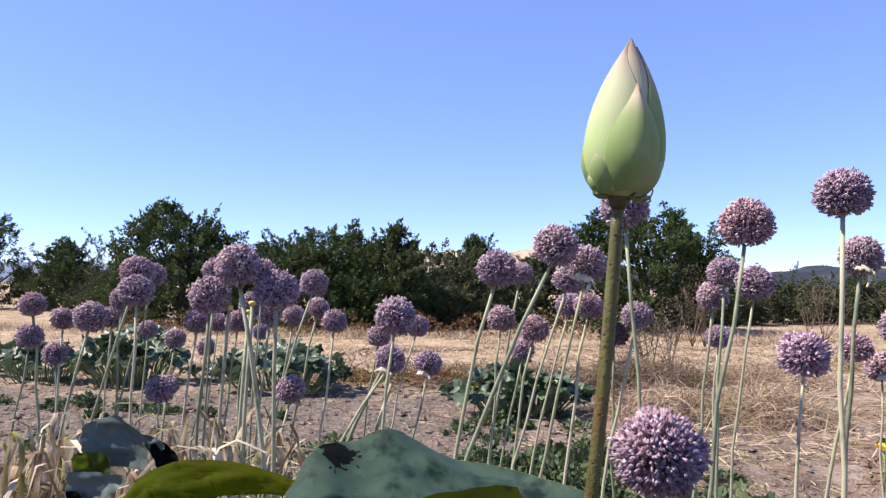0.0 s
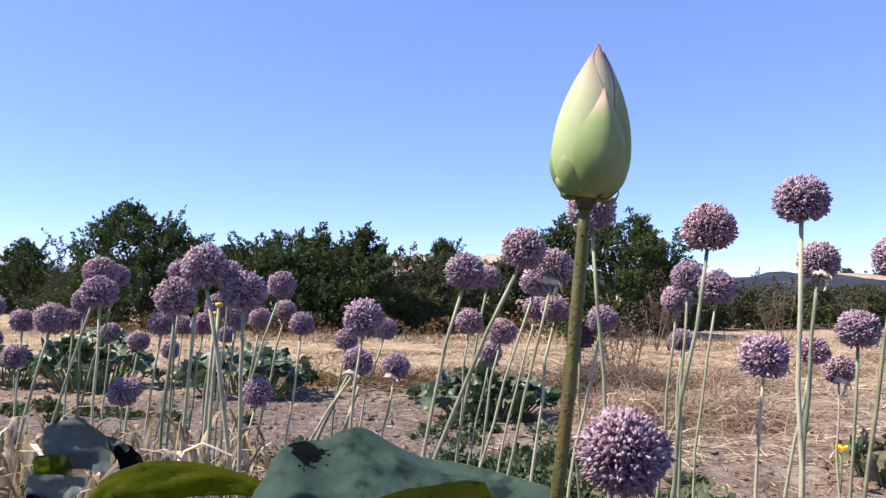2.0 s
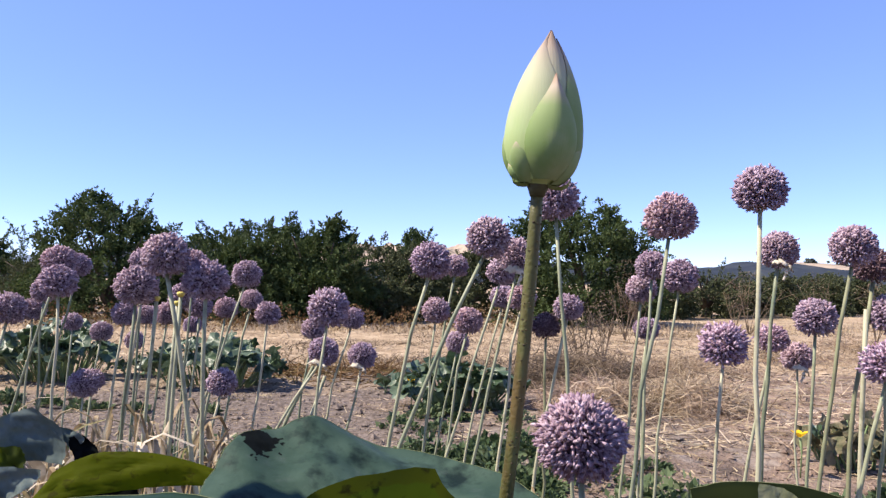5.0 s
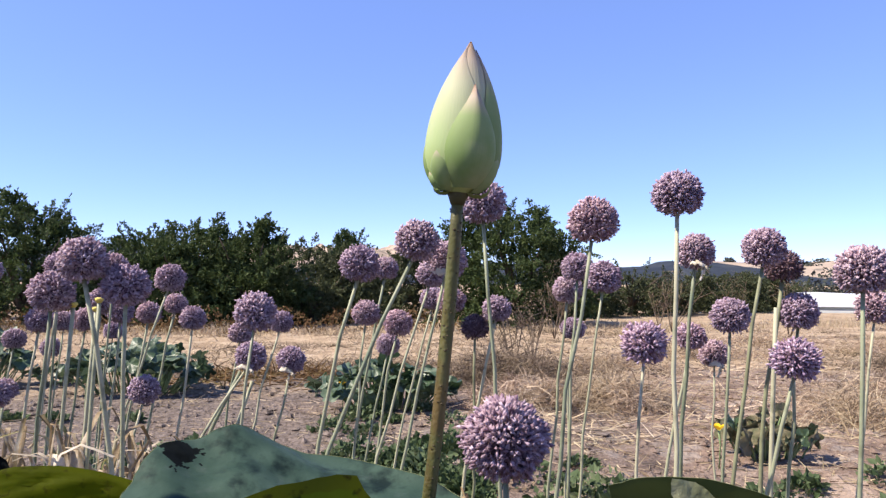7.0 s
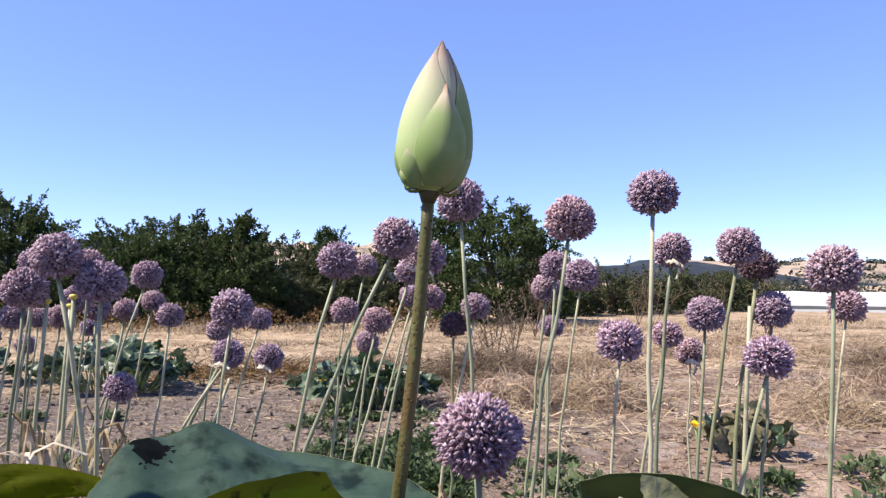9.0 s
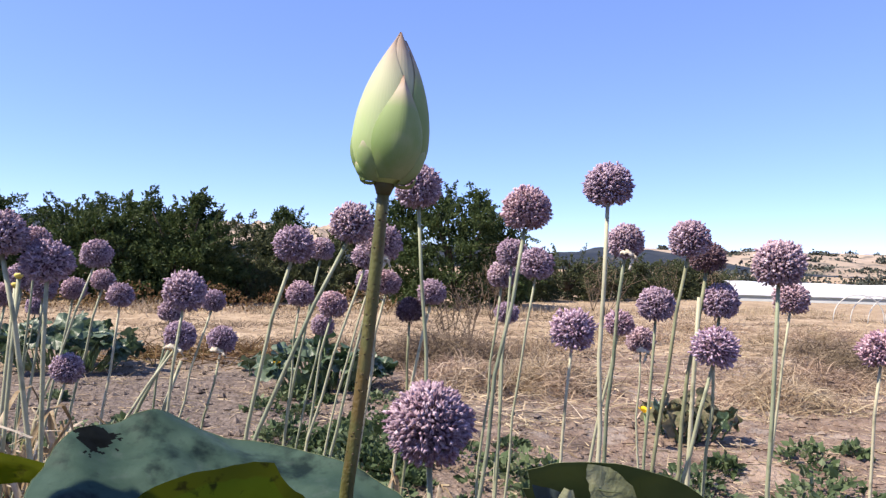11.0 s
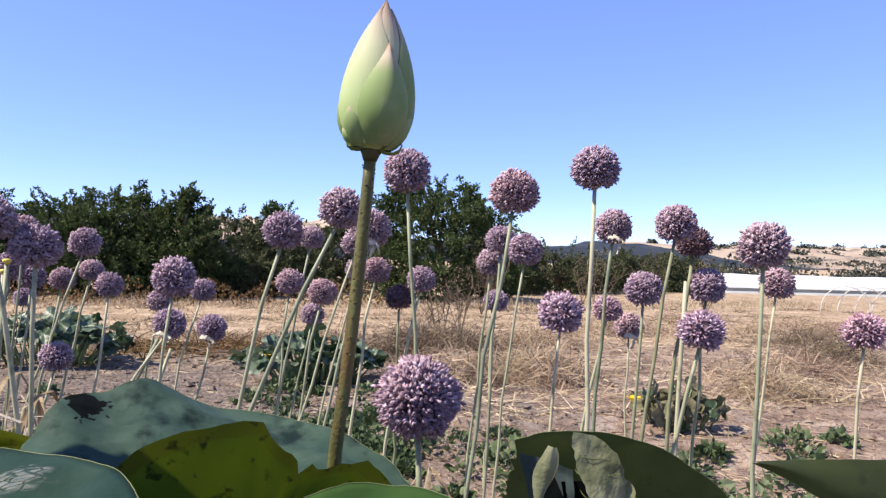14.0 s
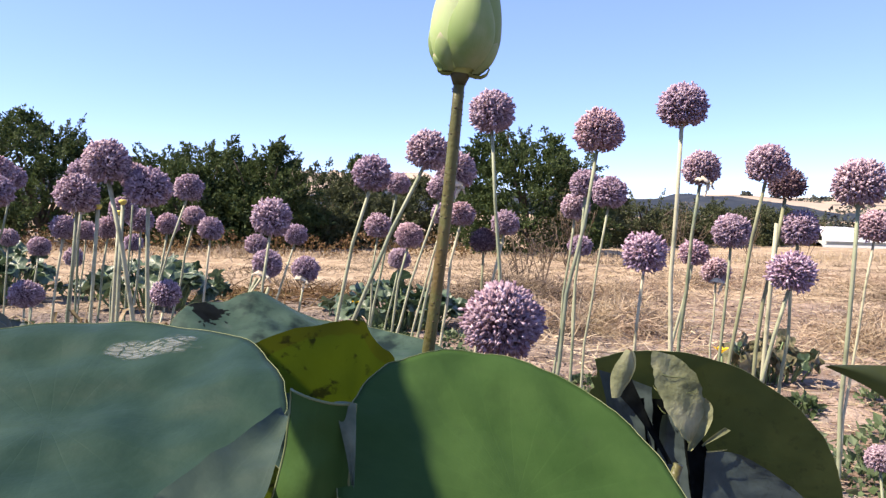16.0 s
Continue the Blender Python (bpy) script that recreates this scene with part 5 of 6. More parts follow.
    pts = [Vector((0, 0, -0.02)), lo * 0.5 + Vector((0.004, 0, 0)), lo] + bend(lo, lo.lerp(end, 0.5) + Vector((0.003, 0, 0)), end, 8)[1:]
    bm = bmesh.new()
    tube(bm, pts, [0.0052, 0.0050, 0.0048] + [0.0046] * 6 + [0.0043, 0.0042], 14)
    part("stalk", bm, STALK, thing)
    rng = random.Random(3)
    bm = bmesh.new()
    for i in range(130):
        t = rng.random() ** 0.9
        c = lo.lerp(end, t * 0.96) + Vector((0.003 * 2 * t * (1 - t), 0, 0))
        a = rng.uniform(0, math.tau)
        u = Vector((math.cos(a), math.sin(a), 0))
        r = 0.0044
        q = c + u * r
        k = Vector((-u.y, u.x, 0))
        w = rng.uniform(0.0005, 0.0010)
        ring = [bm.verts.new(q + k * w * 1.4), bm.verts.new(q + Vector((0, 0, w))), bm.verts.new(q - k * w * 1.4), bm.verts.new(q - Vector((0, 0, w)))]
        tip = bm.verts.new(q + u * 0.0009)
        for j in range(4):
            bm.faces.new((ring[j], ring[(j + 1) % 4], tip))
    part("prickle_cover", bm, PRICKLE, thing, smooth=False)


build_lotus_bud(Vector((0.1035, 0.421, 1.0625)), Vector((0.1115, 0.418, 1.1665)), Vector((0.03, 0.45, 0.0)), Vector((0.086, 0.432, 0.853)))


def lotus_leaf(centre, right, far, radius, material, label, cup=0.15, wave=0.06, waves=3, phase=0.0, fold=0.0, tear=(), hole=None, seed=0, stalk=True, squash=1.0, edge=True, single=False, glint=None, crease=0.016, joint=(0, 0)):
    """A round lotus leaf on a stalk under its middle: cupped, waved and folded, with torn places in its rim.
    right and far span its plane; the upper face looks along right x far."""
    rng = random.Random(seed)
    centre, u = Vector(centre), Vector(right).normalized()
    v = (Vector(far) - u * Vector(far).dot(u)).normalized()
    n = u.cross(v)
    thing = root("lotus_leaf", centre.x, centre.y, 0.0, label, "lotus leaf", "lotus leaves")
    rings, m = (72, 360) if hole else (20, 120)
    lay = {}

    def spot(r, a):
        x, y = math.cos(a), math.sin(a)
        rim = 1 + 0.03 * noise.noise(Vector((x * 2, y * 2, seed))) + 0.016 * noise.noise(Vector((x * 6, y * 6, seed))) + 0.008 * noise.noise(Vector((x * 17, y * 17, seed)))
        for ta, tw, td in tear:
            d = abs((a - ta + math.pi) % math.tau - math.pi)
            if d < tw:
                rim -= td * (1 - d / tw) ** 0.5 * (0.8 + 0.4 * noise.noise(Vector((a * 22, seed, 1))))
        h = cup * (r * r - 0.25) + wave * r * r * math.sin(waves * a + phase) + fold * abs(x * r) ** 1.3
        h += crease * noise.noise(Vector((x * r * 3.2, y * r * 3.2, seed + 5)))
        r *= rim
        return u * x * r * radius * squash + v * y * r * radius + n * h * radius

    bm = bmesh.new()
    uvs = bm.loops.layers.uv.new("UVMap")
    thin = 0.0007
    for side in (0, 1):
        for i in range(rings + 1):
            r = (i / rings) ** 0.8
            for j in range(m):
                lay[side, i, j] = bm.verts.new(Vector((0, 0, centre.z)) + spot(r, j / m * math.tau) - n * thin * side)

    def face(keys):
        vs = [lay[k[0], k[1], k[2] % m] for k in keys]
        if len(set(vs)) < 3:
            return
        f = bm.faces.new(vs)
        for loop, k in zip(f.loops, keys):
            loop[uvs].uv = (k[2] / m, (k[1] / rings) ** 0.8)

    def gone(i, j):
        if hole is None:
            return False
        ha, hr, size = hole
        a, r = (j + 0.5) / m * math.tau, ((i + 0.5) / rings) ** 0.8
        dx, dy = r * math.cos(a) - hr * math.cos(ha), r * math.sin(a) - hr * math.sin(ha)
        return math.hypot(dx, dy * 0.75) < size * (1 + 0.9 * noise.noise(Vector((a * 11, r * 16, seed))) + 0.5 * noise.noise(Vector((a * 30, r * 44, seed))))

    patch = bmesh.new()
    for i in range(rings):
        for j in range(m):
            if gone(i, j):
                ring = [lay[0, i, j], lay[0, i + 1, j], lay[0, i + 1, (j + 1) % m], lay[0, i, (j + 1) % m]]
                patch.faces.new([patch.verts.new(w.co) for w in ring])
                continue
            face([(0, i, j), (0, i + 1, j), (0, i + 1, j + 1), (0, i, j + 1)])
            if not single:
                face([(1, i, j + 1), (1, i + 1, j + 1), (1, i + 1, j), (1, i, j)])
    for j in range(m):
        if not single and not gone(rings - 1, j):
            face([(0, rings, j), (1, rings, j), (1, rings, j + 1), (0, rings, j + 1)])
    bmesh.ops.delete(bm, geom=[w for w in bm.verts if not w.link_faces], context="VERTS")
    bmesh.ops.remove_doubles(bm, verts=bm.verts[:], dist=1e-6)
    part("blade", bm, material, thing)
    if hole:
        bmesh.ops.remove_doubles(patch, verts=patch.verts[:], dist=1e-5)
        part("scorched_patch", patch, SCORCH_AND_SHADE, thing, "blackened dead patch of the leaf")
    else:
        patch.free()
    # painted glint: a thin pale patch just above the blade
    if glint:
        bm = bmesh.new()
        fa, fr, fs = glint
        glint_uv = bm.loops.layers.uv.new("UVMap")
        px, py, k = fr * math.cos(fa), fr * math.sin(fa), 28
        grid = []
        for p in range(k + 1):
            row = []
            for q in range(k + 1):
                x, y = px + (2 * p / k - 1) * fs * 2.2, py + (2 * q / k - 1) * fs
                row.append(bm.verts.new(Vector((0, 0, centre.z)) + spot(math.hypot(x, y), math.atan2(y, x)) + n * 0.0005))
            grid.append(row)
        for p in range(k):
            for q in range(k):
                f = bm.faces.new((grid[p][q], grid[p + 1][q], grid[p + 1][q + 1], grid[p][q + 1]))
                for loop, (g, h) in zip(f.loops, ((p, q), (p + 1, q), (p + 1, q + 1), (p, q + 1))):
                    loop[glint_uv].uv = (g / k, h / k)
        part("dried_film", bm, GLINT_FILM, thing, "pale cracked dry patch with the glint put into its colour")
    if edge:
        bm = bmesh.new()
        pts = [Vector((0, 0, centre.z)) + spot(1.0, j / m * math.tau) for j in range(m + 1)]
        tube(bm, pts, [0.00024] * (m + 1), 5, False)
        part("rim", bm, LEAF_EDGE, thing, "pale yellowish leaf rim")
    if stalk:
        bm = bmesh.new()
        end = Vector((0, 0, centre.z)) + spot(math.hypot(*joint), math.atan2(joint[1], joint[0])) - n * 0.002
        foot = Vector((rng.uniform(-0.06, 0.06), rng.uniform(0.02, 0.12), -0.02))
        tube(bm, bend(foot, Vector((foot.x * 0.3, foot.y * 0.3, end.z * 0.7)), end, 8), [0.0055] * 5 + [0.005, 0.0045, 0.004, 0.004], 8)
        part("stalk", bm, STALK, thing)
    return thing


def leaf_fold(thing, name, material, near, other, label="", bulge=0.004, rough=0.002, rim=False, ragged=0.06):
    """A folded or torn piece of leaf between two bent sides, domed and crinkled across."""
    base = thing.location
    a, c = bend(*[Vector(p) - base for p in near], 16), bend(*[Vector(p) - base for p in other], 16)
    bm = bmesh.new()
    uvs = bm.loops.layers.uv.new("UVMap")
    n = (c[8] - a[8]).cross(a[16] - a[0]).normalized()
    rows, m = [], 12
    for i, (p, q) in enumerate(zip(a, c)):
        rows.append([bm.verts.new(p.lerp(q, k / m) + n * (bulge * 4 * k / m * (1 - k / m) + rough * noise.noise(p.lerp(q, k / m) * 90))) for k in range(m + 1)])
        for k, back, at in ((0, 3, p), (m, m - 3, q)):
            rows[-1][k].co = rows[-1][k].co.lerp(rows[-1][back].co, min(0.9, abs(ragged * noise.noise(at * 260))))
    for i in range(len(rows) - 1):
        for k in range(m):
            f = bm.faces.new((rows[i][k], rows[i][k + 1], rows[i + 1][k + 1], rows[i + 1][k]))
            for loop, (g, h) in zip(f.loops, ((k, i), (k + 1, i), (k + 1, i + 1), (k, i + 1))):
                loop[uvs].uv = (0.1 * g / m, 0.3 + 0.5 * h / 16)
    line = [w.co.copy() for w in [r[0] for r in reversed(rows)] + rows[0][1:] + [r[m] for r in rows[1:]]]
    blade = part(name, bm, material, thing, label)
    if rim:
        bm = bmesh.new()
        tube(bm, line, [0.0005] * len(line), 5, False)
        part("rim", bm, LEAF_EDGE, thing, "pale yellowish leaf rim")
    return blade


def leaf_stalk(thing, end):
    end = Vector(end) - thing.location
    bm = bmesh.new()
    tube(bm, bend(Vector((0.02, 0.05, -0.02)), Vector((0.005, 0.02, end.z * 0.7)), end, 8), [0.0055] * 5 + [0.005, 0.0045, 0.004, 0.0035], 8)
    part("stalk", bm, STALK, thing)


lotus_leaf((-0.102, 0.192, 0.873), (0.99, 0.10, 0.03), (-0.11, 0.97, 0.22), 0.103, LOTUS_TOP, "broad waxy blue-green lotus leaf with a dry spot and a painted glint", cup=0.05, wave=0.02, waves=3, phase=1.0, seed=1, squash=0.92, crease=0.045, glint=(1.08, 0.72, 0.17))
lotus_leaf((0.079, 0.135, 0.857), (0.98, 0.20, 0.01), (-0.18, 0.86, 0.47), 0.084, LOTUS_GREEN, "fresh green lotus leaf, half shaded", cup=0.05, wave=0.02, waves=2, phase=2.2, seed=2, squash=0.78, crease=0.03)
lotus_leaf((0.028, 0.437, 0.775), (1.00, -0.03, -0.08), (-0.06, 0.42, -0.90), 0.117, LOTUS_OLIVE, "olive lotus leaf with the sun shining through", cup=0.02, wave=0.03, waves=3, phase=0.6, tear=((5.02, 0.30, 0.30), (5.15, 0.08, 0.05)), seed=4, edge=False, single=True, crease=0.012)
lotus_leaf((0.022, 0.442, 0.823), (0.76, -0.58, -0.29), (0.63, 0.76, 0.14), 0.113, LOTUS_SCORCHED_SHADED, "bluish green lotus leaf, scorched, with shade painted in as black stains, and a hole", cup=0.03, wave=0.05, waves=4, phase=2.6, hole=(3.14, 0.92, 0.09), seed=5, squash=1.45, crease=0.085)
lotus_leaf((0.381, 0.592, 0.698), (0.81, -0.15, -0.57), (-0.37, 0.63, -0.69), 0.1375, LOTUS_DULL, "dull olive lotus leaf turned away, with a withered fold", cup=0.03, wave=0.03, waves=3, phase=0.2, tear=((2.9, 0.6, 0.4), (5.9, 0.12, 0.05)), seed=6, squash=1.19, single=True)


narrow_leaf = root("lotus_leaf", 0.009, 0.129, 0, "narrow folded green lotus leaf with a pale turned-over edge", "lotus leaf", "lotus leaves")
leaf_fold(narrow_leaf, 'blade', LOTUS_GREEN, ((-0.003, 0.1367, 0.8982), (-0.0018, 0.1355, 0.8786), (-0.0135, 0.1355, 0.8449)), ((0.0198, 0.1329, 0.8936), (0.0177, 0.1324, 0.8771), (0.017, 0.1308, 0.8457)), '', bulge=-0.007, rim=True)
leaf_fold(narrow_leaf, 'turned_edge', LEAF_PALE, ((0.0123, 0.1291, 0.8957), (0.0149, 0.1282, 0.8864), (0.0185, 0.1267, 0.8672)), ((0.0194, 0.128, 0.8951), (0.0201, 0.1274, 0.8865), (0.0193, 0.1264, 0.8653)), 'pale grey-green turned-over edge', bulge=0.002, rough=0.0015)
leaf_stalk(narrow_leaf, (0.006, 0.133, 0.845))

folded_lobe = root("lotus_leaf", -0.02, 0.16, 0, "pale blue-grey folded lobe of a waxy lotus leaf", "lotus leaf", "lotus leaves")
leaf_fold(folded_lobe, 'blade', LOTUS_PALE, ((-0.0085, 0.1811, 0.8799), (-0.026, 0.1491, 0.8752), (-0.0447, 0.1202, 0.8680)), ((-0.0051, 0.1774, 0.8772), (-0.0062, 0.1459, 0.8732), (-0.0124, 0.1137, 0.8597)), '', bulge=0.002)
leaf_stalk(folded_lobe, (-0.03, 0.14, 0.85))

crumpled_leaf = root("lotus_leaf", 0.28, 0.56, 0, "crumpled blue-grey lotus leaf with near-black painted shade and dried tan flaps", "lotus leaf", "lotus leaves")
leaf_fold(crumpled_leaf, 'blade', LOTUS_CRUMPLED, ((0.2701, 0.5525, 0.8111), (0.2816, 0.5483, 0.765), (0.2992, 0.5409, 0.6779)), ((0.3201, 0.5439, 0.796), (0.324, 0.5411, 0.7551), (0.329, 0.5363, 0.6787)), '', bulge=0.01, rough=0.006)
# near-black sheet painting the shaded gap behind the folds
leaf_fold(crumpled_leaf, 'dead_fold', SCORCH_AND_SHADE, ((0.3104, 0.547, 0.7842), (0.3198, 0.5431, 0.7378), (0.3219, 0.5393, 0.6721)), ((0.3538, 0.54, 0.7798), (0.36, 0.5366, 0.7333), (0.3696, 0.5319, 0.6733)), 'near-black sheet that paints shade between the folds', bulge=0.008)
leaf_fold(crumpled_leaf, 'blade', LOTUS_CRUMPLED, ((0.3254, 0.5285, 0.7725), (0.3195, 0.5275, 0.7375), (0.3194, 0.5244, 0.6785)), ((0.3419, 0.5258, 0.7702), (0.3482, 0.5231, 0.7382), (0.3555, 0.5188, 0.6793)), '', bulge=0.008, rough=0.004)
# a second near-black sheet, for shade inside the fold
leaf_fold(crumpled_leaf, 'dead_fold', SCORCH_AND_SHADE, ((0.3491, 0.5281, 0.7502), (0.3549, 0.5253, 0.7153), (0.3577, 0.5229, 0.6776)), ((0.3651, 0.5255, 0.749), (0.3832, 0.5212, 0.7214), (0.3716, 0.5207, 0.6779)), 'near-black sheet that paints shade between the folds', bulge=0.005)
leaf_fold(crumpled_leaf, 'blade', LOTUS_CRUMPLED, ((0.3673, 0.5202, 0.7397), (0.3645, 0.5191, 0.7117), (0.3631, 0.5171, 0.6688)), ((0.4003, 0.5149, 0.7362), (0.4366, 0.5084, 0.7199), (0.4743, 0.5006, 0.6849)), '', bulge=0.006, rough=0.002)
leaf_fold(crumpled_leaf, 'flap', WITHERED, ((0.3138, 0.5335, 0.8333), (0.3080, 0.5316, 0.8000), (0.3330, 0.5000, 0.7590)), ((0.3418, 0.5388, 0.8272), (0.3880, 0.5224, 0.8000), (0.3530, 0.5244, 0.7450)), 'dried tan flap of the leaf', bulge=-0.001, rough=0.0022, ragged=0.75)
leaf_fold(crumpled_leaf, 'flap', WITHERED, ((0.356, 0.5287, 0.7833), (0.3531, 0.526, 0.7645), (0.3487, 0.5209, 0.74)), ((0.3687, 0.5271, 0.789), (0.387, 0.5211, 0.7734), (0.3524, 0.5203, 0.7395)), 'dried tan flap of the leaf', bulge=0.003, rough=0.002, ragged=0.35)
leaf_fold(crumpled_leaf, 'shred', WITHERED, ((0.3838, 0.5166, 0.7628), (0.3723, 0.5181, 0.7566), (0.3618, 0.5191, 0.7456)), ((0.3891, 0.5156, 0.7597), (0.3766, 0.5172, 0.7519), (0.3629, 0.5189, 0.7441)), 'dried tan shred', bulge=0.001, rough=0.001, ragged=0.35)
leaf_fold(crumpled_leaf, 'shred', WITHERED, ((0.3862, 0.5152, 0.7425), (0.3757, 0.5167, 0.7412), (0.3662, 0.5182, 0.7399)), ((0.3857, 0.5152, 0.7414), (0.3757, 0.5167, 0.7396), (0.3662, 0.5181, 0.7388)), 'dried tan shred', bulge=0.0005, rough=0.0005, ragged=0.35)
leaf_fold(crumpled_leaf, 'vein', LEAF_EDGE, ((0.3241, 0.5406, 0.8292), (0.3262, 0.5279, 0.7862), (0.3486, 0.5213, 0.7475)), ((0.3252, 0.5404, 0.8292), (0.3278, 0.5277, 0.7862), (0.3496, 0.5211, 0.7475)), 'pale vein', bulge=0.0005, rough=0)
leaf_fold(crumpled_leaf, 'vein', LEAF_EDGE, ((0.3216, 0.529, 0.8131), (0.3302, 0.5263, 0.8093), (0.3465, 0.5282, 0.8087)), ((0.3216, 0.5289, 0.8115), (0.3302, 0.5262, 0.8077), (0.3466, 0.5282, 0.8081)), 'pale vein', bulge=0.0003, rough=0)
leaf_fold(crumpled_leaf, 'vein', LEAF_EDGE, ((0.3251, 0.5273, 0.7918), (0.3357, 0.5246, 0.7923), (0.3574, 0.5258, 0.796)), ((0.3252, 0.5272, 0.7902), (0.3357, 0.5245, 0.7907), (0.3574, 0.5258, 0.7955)), 'pale vein', bulge=0.0003, rough=0)
leaf_fold(crumpled_leaf, 'vein', LEAF_EDGE, ((0.334, 0.5247, 0.768), (0.3413, 0.5227, 0.7738), (0.3555, 0.5253, 0.7799)), ((0.334, 0.5246, 0.7664), (0.3413, 0.5226, 0.7722), (0.3555, 0.5253, 0.7793)), 'pale vein', bulge=0.0003, rough=0)
leaf_fold(crumpled_leaf, 'vein', LEAF_EDGE, ((0.3208, 0.5283, 0.797), (0.3172, 0.5277, 0.7972), (0.3169, 0.5324, 0.8004)), ((0.3208, 0.5282, 0.7954), (0.3172, 0.5276, 0.7956), (0.3169, 0.5324, 0.7999)), 'pale vein', bulge=0.0003, rough=0)
leaf_fold(crumpled_leaf, 'vein', LEAF_EDGE, ((0.3275, 0.5261, 0.7758), (0.3228, 0.5258, 0.7771), (0.3214, 0.5307, 0.7823)), ((0.3275, 0.526, 0.7742), (0.3228, 0.5257, 0.7755), (0.3215, 0.5307, 0.7817)), 'pale vein', bulge=0.0003, rough=0)
leaf_stalk(crumpled_leaf, (0.3232, 0.5245, 0.6838))

shaded_leaf = root("lotus_leaf", -0.41, 0.85, 0, "dark lotus leaf, folded and torn, with a pale blue lobe", "lotus leaf", "lotus leaves")
leaf_fold(shaded_leaf, 'blade', LOTUS_BLUE, ((-0.4835, 0.9173, 0.8162), (-0.4948, 0.9189, 0.7964), (-0.4701, 0.92, 0.7596)), ((-0.44, 0.9148, 0.8299), (-0.3798, 0.9137, 0.8053), (-0.3994, 0.9172, 0.7577)), '', bulge=0.012, rough=0.006, ragged=0.3)
# near-black pieces here paint shade on the leaf's underside and folds
leaf_fold(shaded_leaf, 'dead_fold', SCORCH_AND_SHADE, ((-0.3927, 0.915, 0.7927), (-0.3938, 0.9162, 0.7723), (-0.3805, 0.9163, 0.7601)), ((-0.3738, 0.9141, 0.7945), (-0.3443, 0.9139, 0.7767), (-0.3572, 0.9155, 0.7583)), 'near-black fold with shade put into its colour', bulge=0.008, rough=0.006, ragged=0.3)
leaf_fold(shaded_leaf, 'blade', LOTUS_BLUE, ((-0.4213, 0.9204, 0.8059), (-0.402, 0.9205, 0.7893), (-0.3915, 0.9209, 0.7749)), ((-0.4022, 0.9197, 0.804), (-0.3706, 0.9188, 0.7971), (-0.3756, 0.9197, 0.7861)), '', bulge=0.004, rough=0.006, ragged=0.3)
leaf_fold(shaded_leaf, 'lobe', LOTUS_OLIVE, ((-0.4857, 0.8992, 0.7828), (-0.4912, 0.9003, 0.7685), (-0.4852, 0.9009, 0.7529)), ((-0.4415, 0.8973, 0.7849), (-0.4356, 0.898, 0.7693), (-0.4353, 0.8988, 0.7536)), 'yellowing lobe', bulge=0.006, rough=0.006, ragged=0.3)
leaf_fold(shaded_leaf, 'lobe', LOTUS_BLUE, ((-0.4887, 0.8905, 0.7618), (-0.4913, 0.8916, 0.7441), (-0.4866, 0.8928, 0.7202)), ((-0.411, 0.8875, 0.7593), (-0.4129, 0.8887, 0.7403), (-0.4514, 0.8912, 0.7235)), 'pale blue-grey lobe', bulge=0.006, rough=0.006, ragged=0.3)
leaf_fold(shaded_leaf, 'dead_fold', SCORCH_AND_SHADE, ((-0.4871, 0.8868, 0.7385), (-0.4869, 0.8876, 0.7231), (-0.4836, 0.8891, 0.6951)), ((-0.4689, 0.8861, 0.7374), (-0.463, 0.8866, 0.7234), (-0.459, 0.888, 0.6954)), 'near-black fold with shade put into its colour', bulge=0.004, rough=0.006, ragged=0.3)
leaf_stalk(shaded_leaf, (-0.47, 0.9035, 0.6961))

yellowing_leaf = root("lotus_leaf", -0.26, 0.7, 0, "long yellowing olive lotus leaf, browned along its upper rim", "lotus leaf", "lotus leaves")
leaf_fold(yellowing_leaf, 'blade', LOTUS_YELLOW, ((-0.3676, 0.7654, 0.7605), (-0.3187, 0.7587, 0.8452), (-0.1674, 0.7557, 0.7897)), ((-0.3565, 0.7503, 0.753), (-0.2486, 0.7443, 0.7828), (-0.169, 0.7414, 0.7767)), bulge=0.006, rough=0.008, ragged=0.25)
# black sheet that paints the shade under the yellowing leaf
leaf_fold(yellowing_leaf, 'dead_fold', SCORCH_AND_SHADE, ((-0.3463, 0.764, 0.77), (-0.351, 0.7649, 0.7577), (-0.3442, 0.7667, 0.721)), ((-0.2593, 0.7599, 0.7798), (-0.2528, 0.7609, 0.7591), (-0.2522, 0.7629, 0.7223)), 'near-black sheet that paints the shade under the leaf', bulge=0.003)
leaf_stalk(yellowing_leaf, (-0.3014, 0.7646, 0.7277))

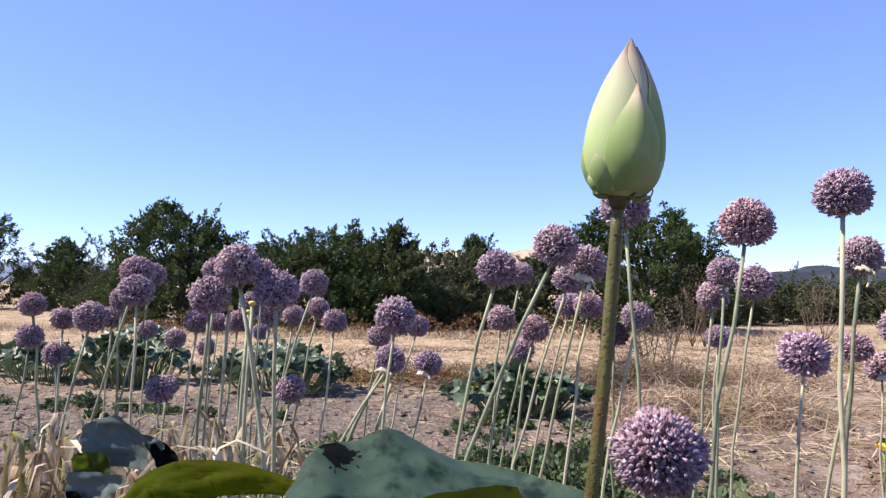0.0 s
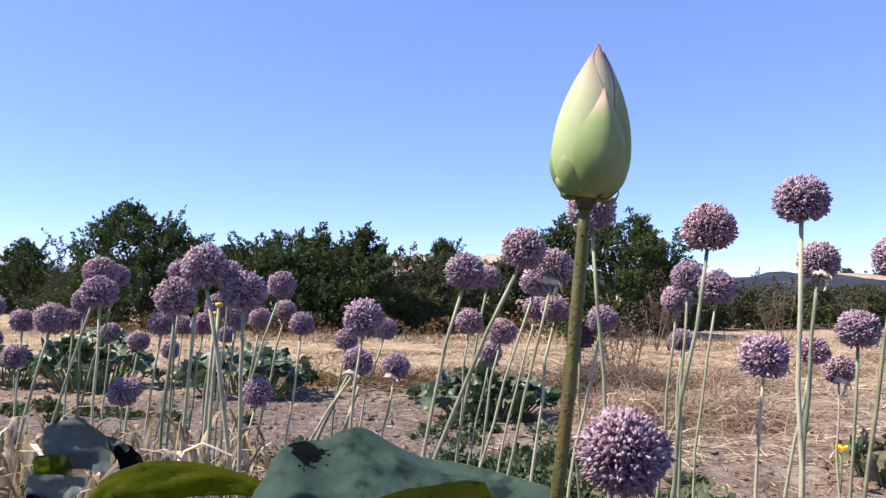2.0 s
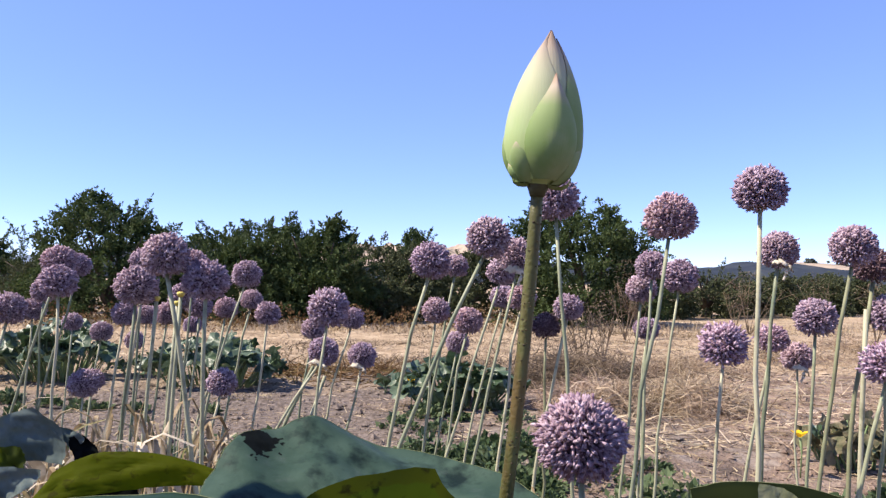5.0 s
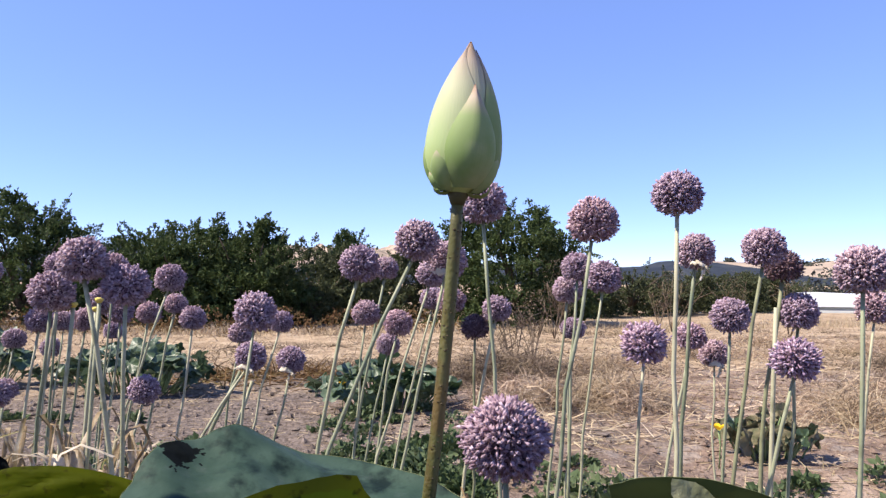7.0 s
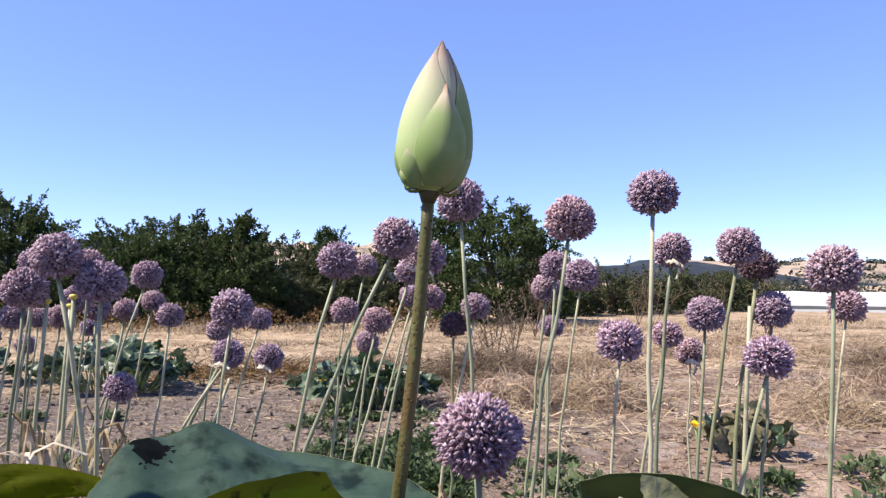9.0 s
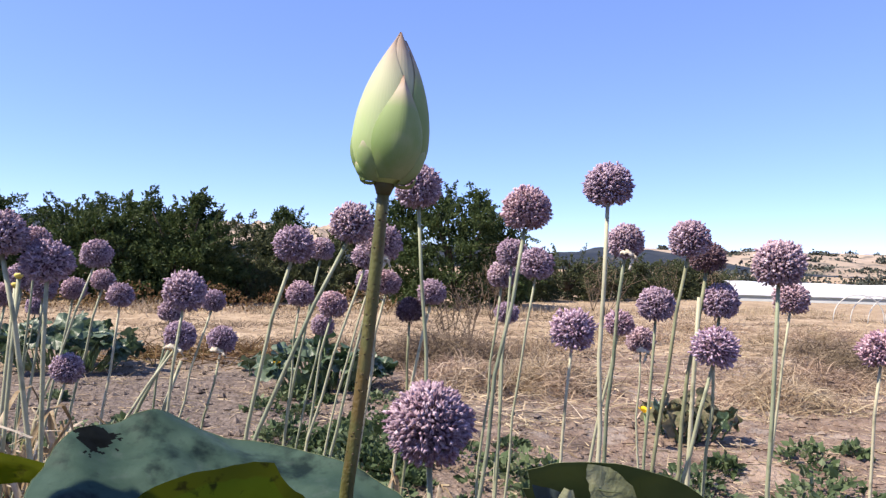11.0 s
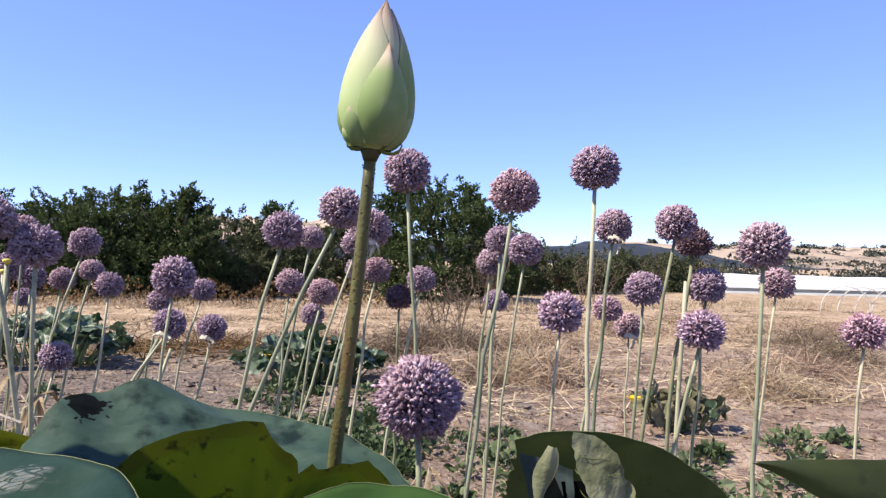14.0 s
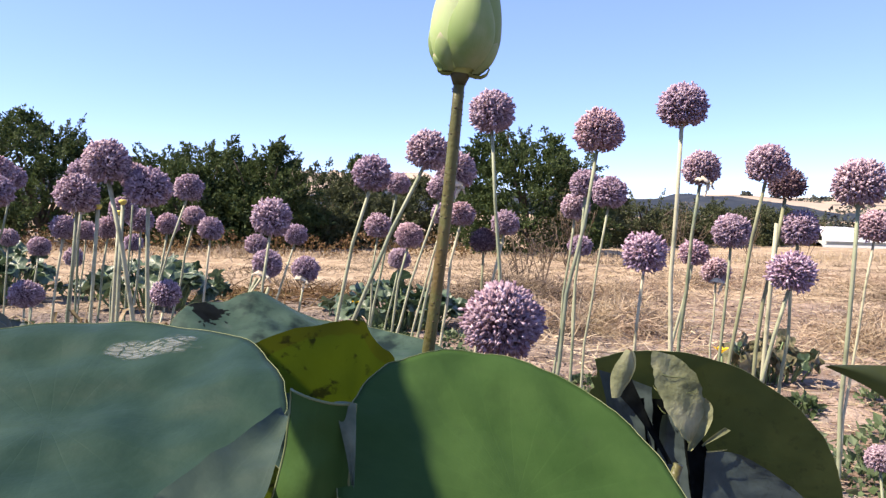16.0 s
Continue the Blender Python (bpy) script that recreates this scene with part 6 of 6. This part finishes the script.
dried_curl = root("leaf_scrap", 0.18, 0.36, 0, "pale tan dried curl of lotus leaf with a near-black shade strip", "dead leaf")
leaf_fold(dried_curl, 'curl', WITHERED, ((0.2152, 0.3604, 0.8683), (0.2026, 0.3628, 0.8542), (0.206, 0.3618, 0.8343)), ((0.2218, 0.364, 0.8666), (0.2288, 0.3624, 0.8547), (0.2147, 0.3651, 0.8362)), bulge=-0.004, rough=0.002)
# near-black strip that paints the shade below the curl
leaf_fold(dried_curl, 'dead_fold', SCORCH_AND_SHADE, ((0.209, 0.3715, 0.8386), (0.2299, 0.3668, 0.8222), (0.2497, 0.3621, 0.7854)), ((0.2218, 0.3689, 0.8494), (0.2314, 0.3666, 0.8261), (0.2535, 0.3613, 0.7854)), 'near-black fold with shade put into its colour', bulge=0.002)
leaf_stalk(dried_curl, (0.2573, 0.3605, 0.7855))

turned_leaf = root("lotus_leaf", 0.45, 0.30, 0, "brownish olive lotus leaf turned away, pointed at its tip", "lotus leaf", "lotus leaves")
leaf_fold(turned_leaf, 'blade', LOTUS_DULL, ((0.3204, 0.2972, 0.8699), (0.3606, 0.299, 0.8705), (0.4993, 0.3002, 0.8613)), ((0.3207, 0.2971, 0.8692), (0.3571, 0.2944, 0.8562), (0.4813, 0.2823, 0.7736)), bulge=0.006)
leaf_stalk(turned_leaf, (0.4917, 0.2958, 0.7996))

# two tall leaves beside the bed, out of view, added only to cast shade
unseen_shade_leaf = root("lotus_leaf", -0.40, 0.427, 0, "unseen tall torn leaf, added beside the bed to shade the others", "lotus leaf", "lotus leaves")
leaf_fold(unseen_shade_leaf, 'blade', LOTUS_TOP, ((-0.4278, 0.4367, 1.2366), (-0.3984, 0.4764, 1.2444), (-0.3127, 0.4353, 1.2192)), ((-0.4267, 0.3879, 1.2215), (-0.3678, 0.3527, 1.2020), (-0.3139, 0.3695, 1.1992)), bulge=0.004, ragged=1.2)
leaf_stalk(unseen_shade_leaf, (-0.4209, 0.3886, 1.2208))
unseen_shade_leaf = root("lotus_leaf", -0.24, 0.127, 0, "unseen tall narrow leaf, added beside the bed to shade the others", "lotus leaf", "lotus leaves")
leaf_fold(unseen_shade_leaf, 'blade', LOTUS_TOP, ((-0.2676, 0.1850, 1.2490), (-0.2634, 0.1356, 1.2226), (-0.2687, 0.0828, 1.1953)), ((-0.2407, 0.1886, 1.2483), (-0.2349, 0.1424, 1.2234), (-0.2296, 0.0845, 1.1925)), bulge=0.004)
leaf_stalk(unseen_shade_leaf, (-0.2661, 0.0865, 1.1971))
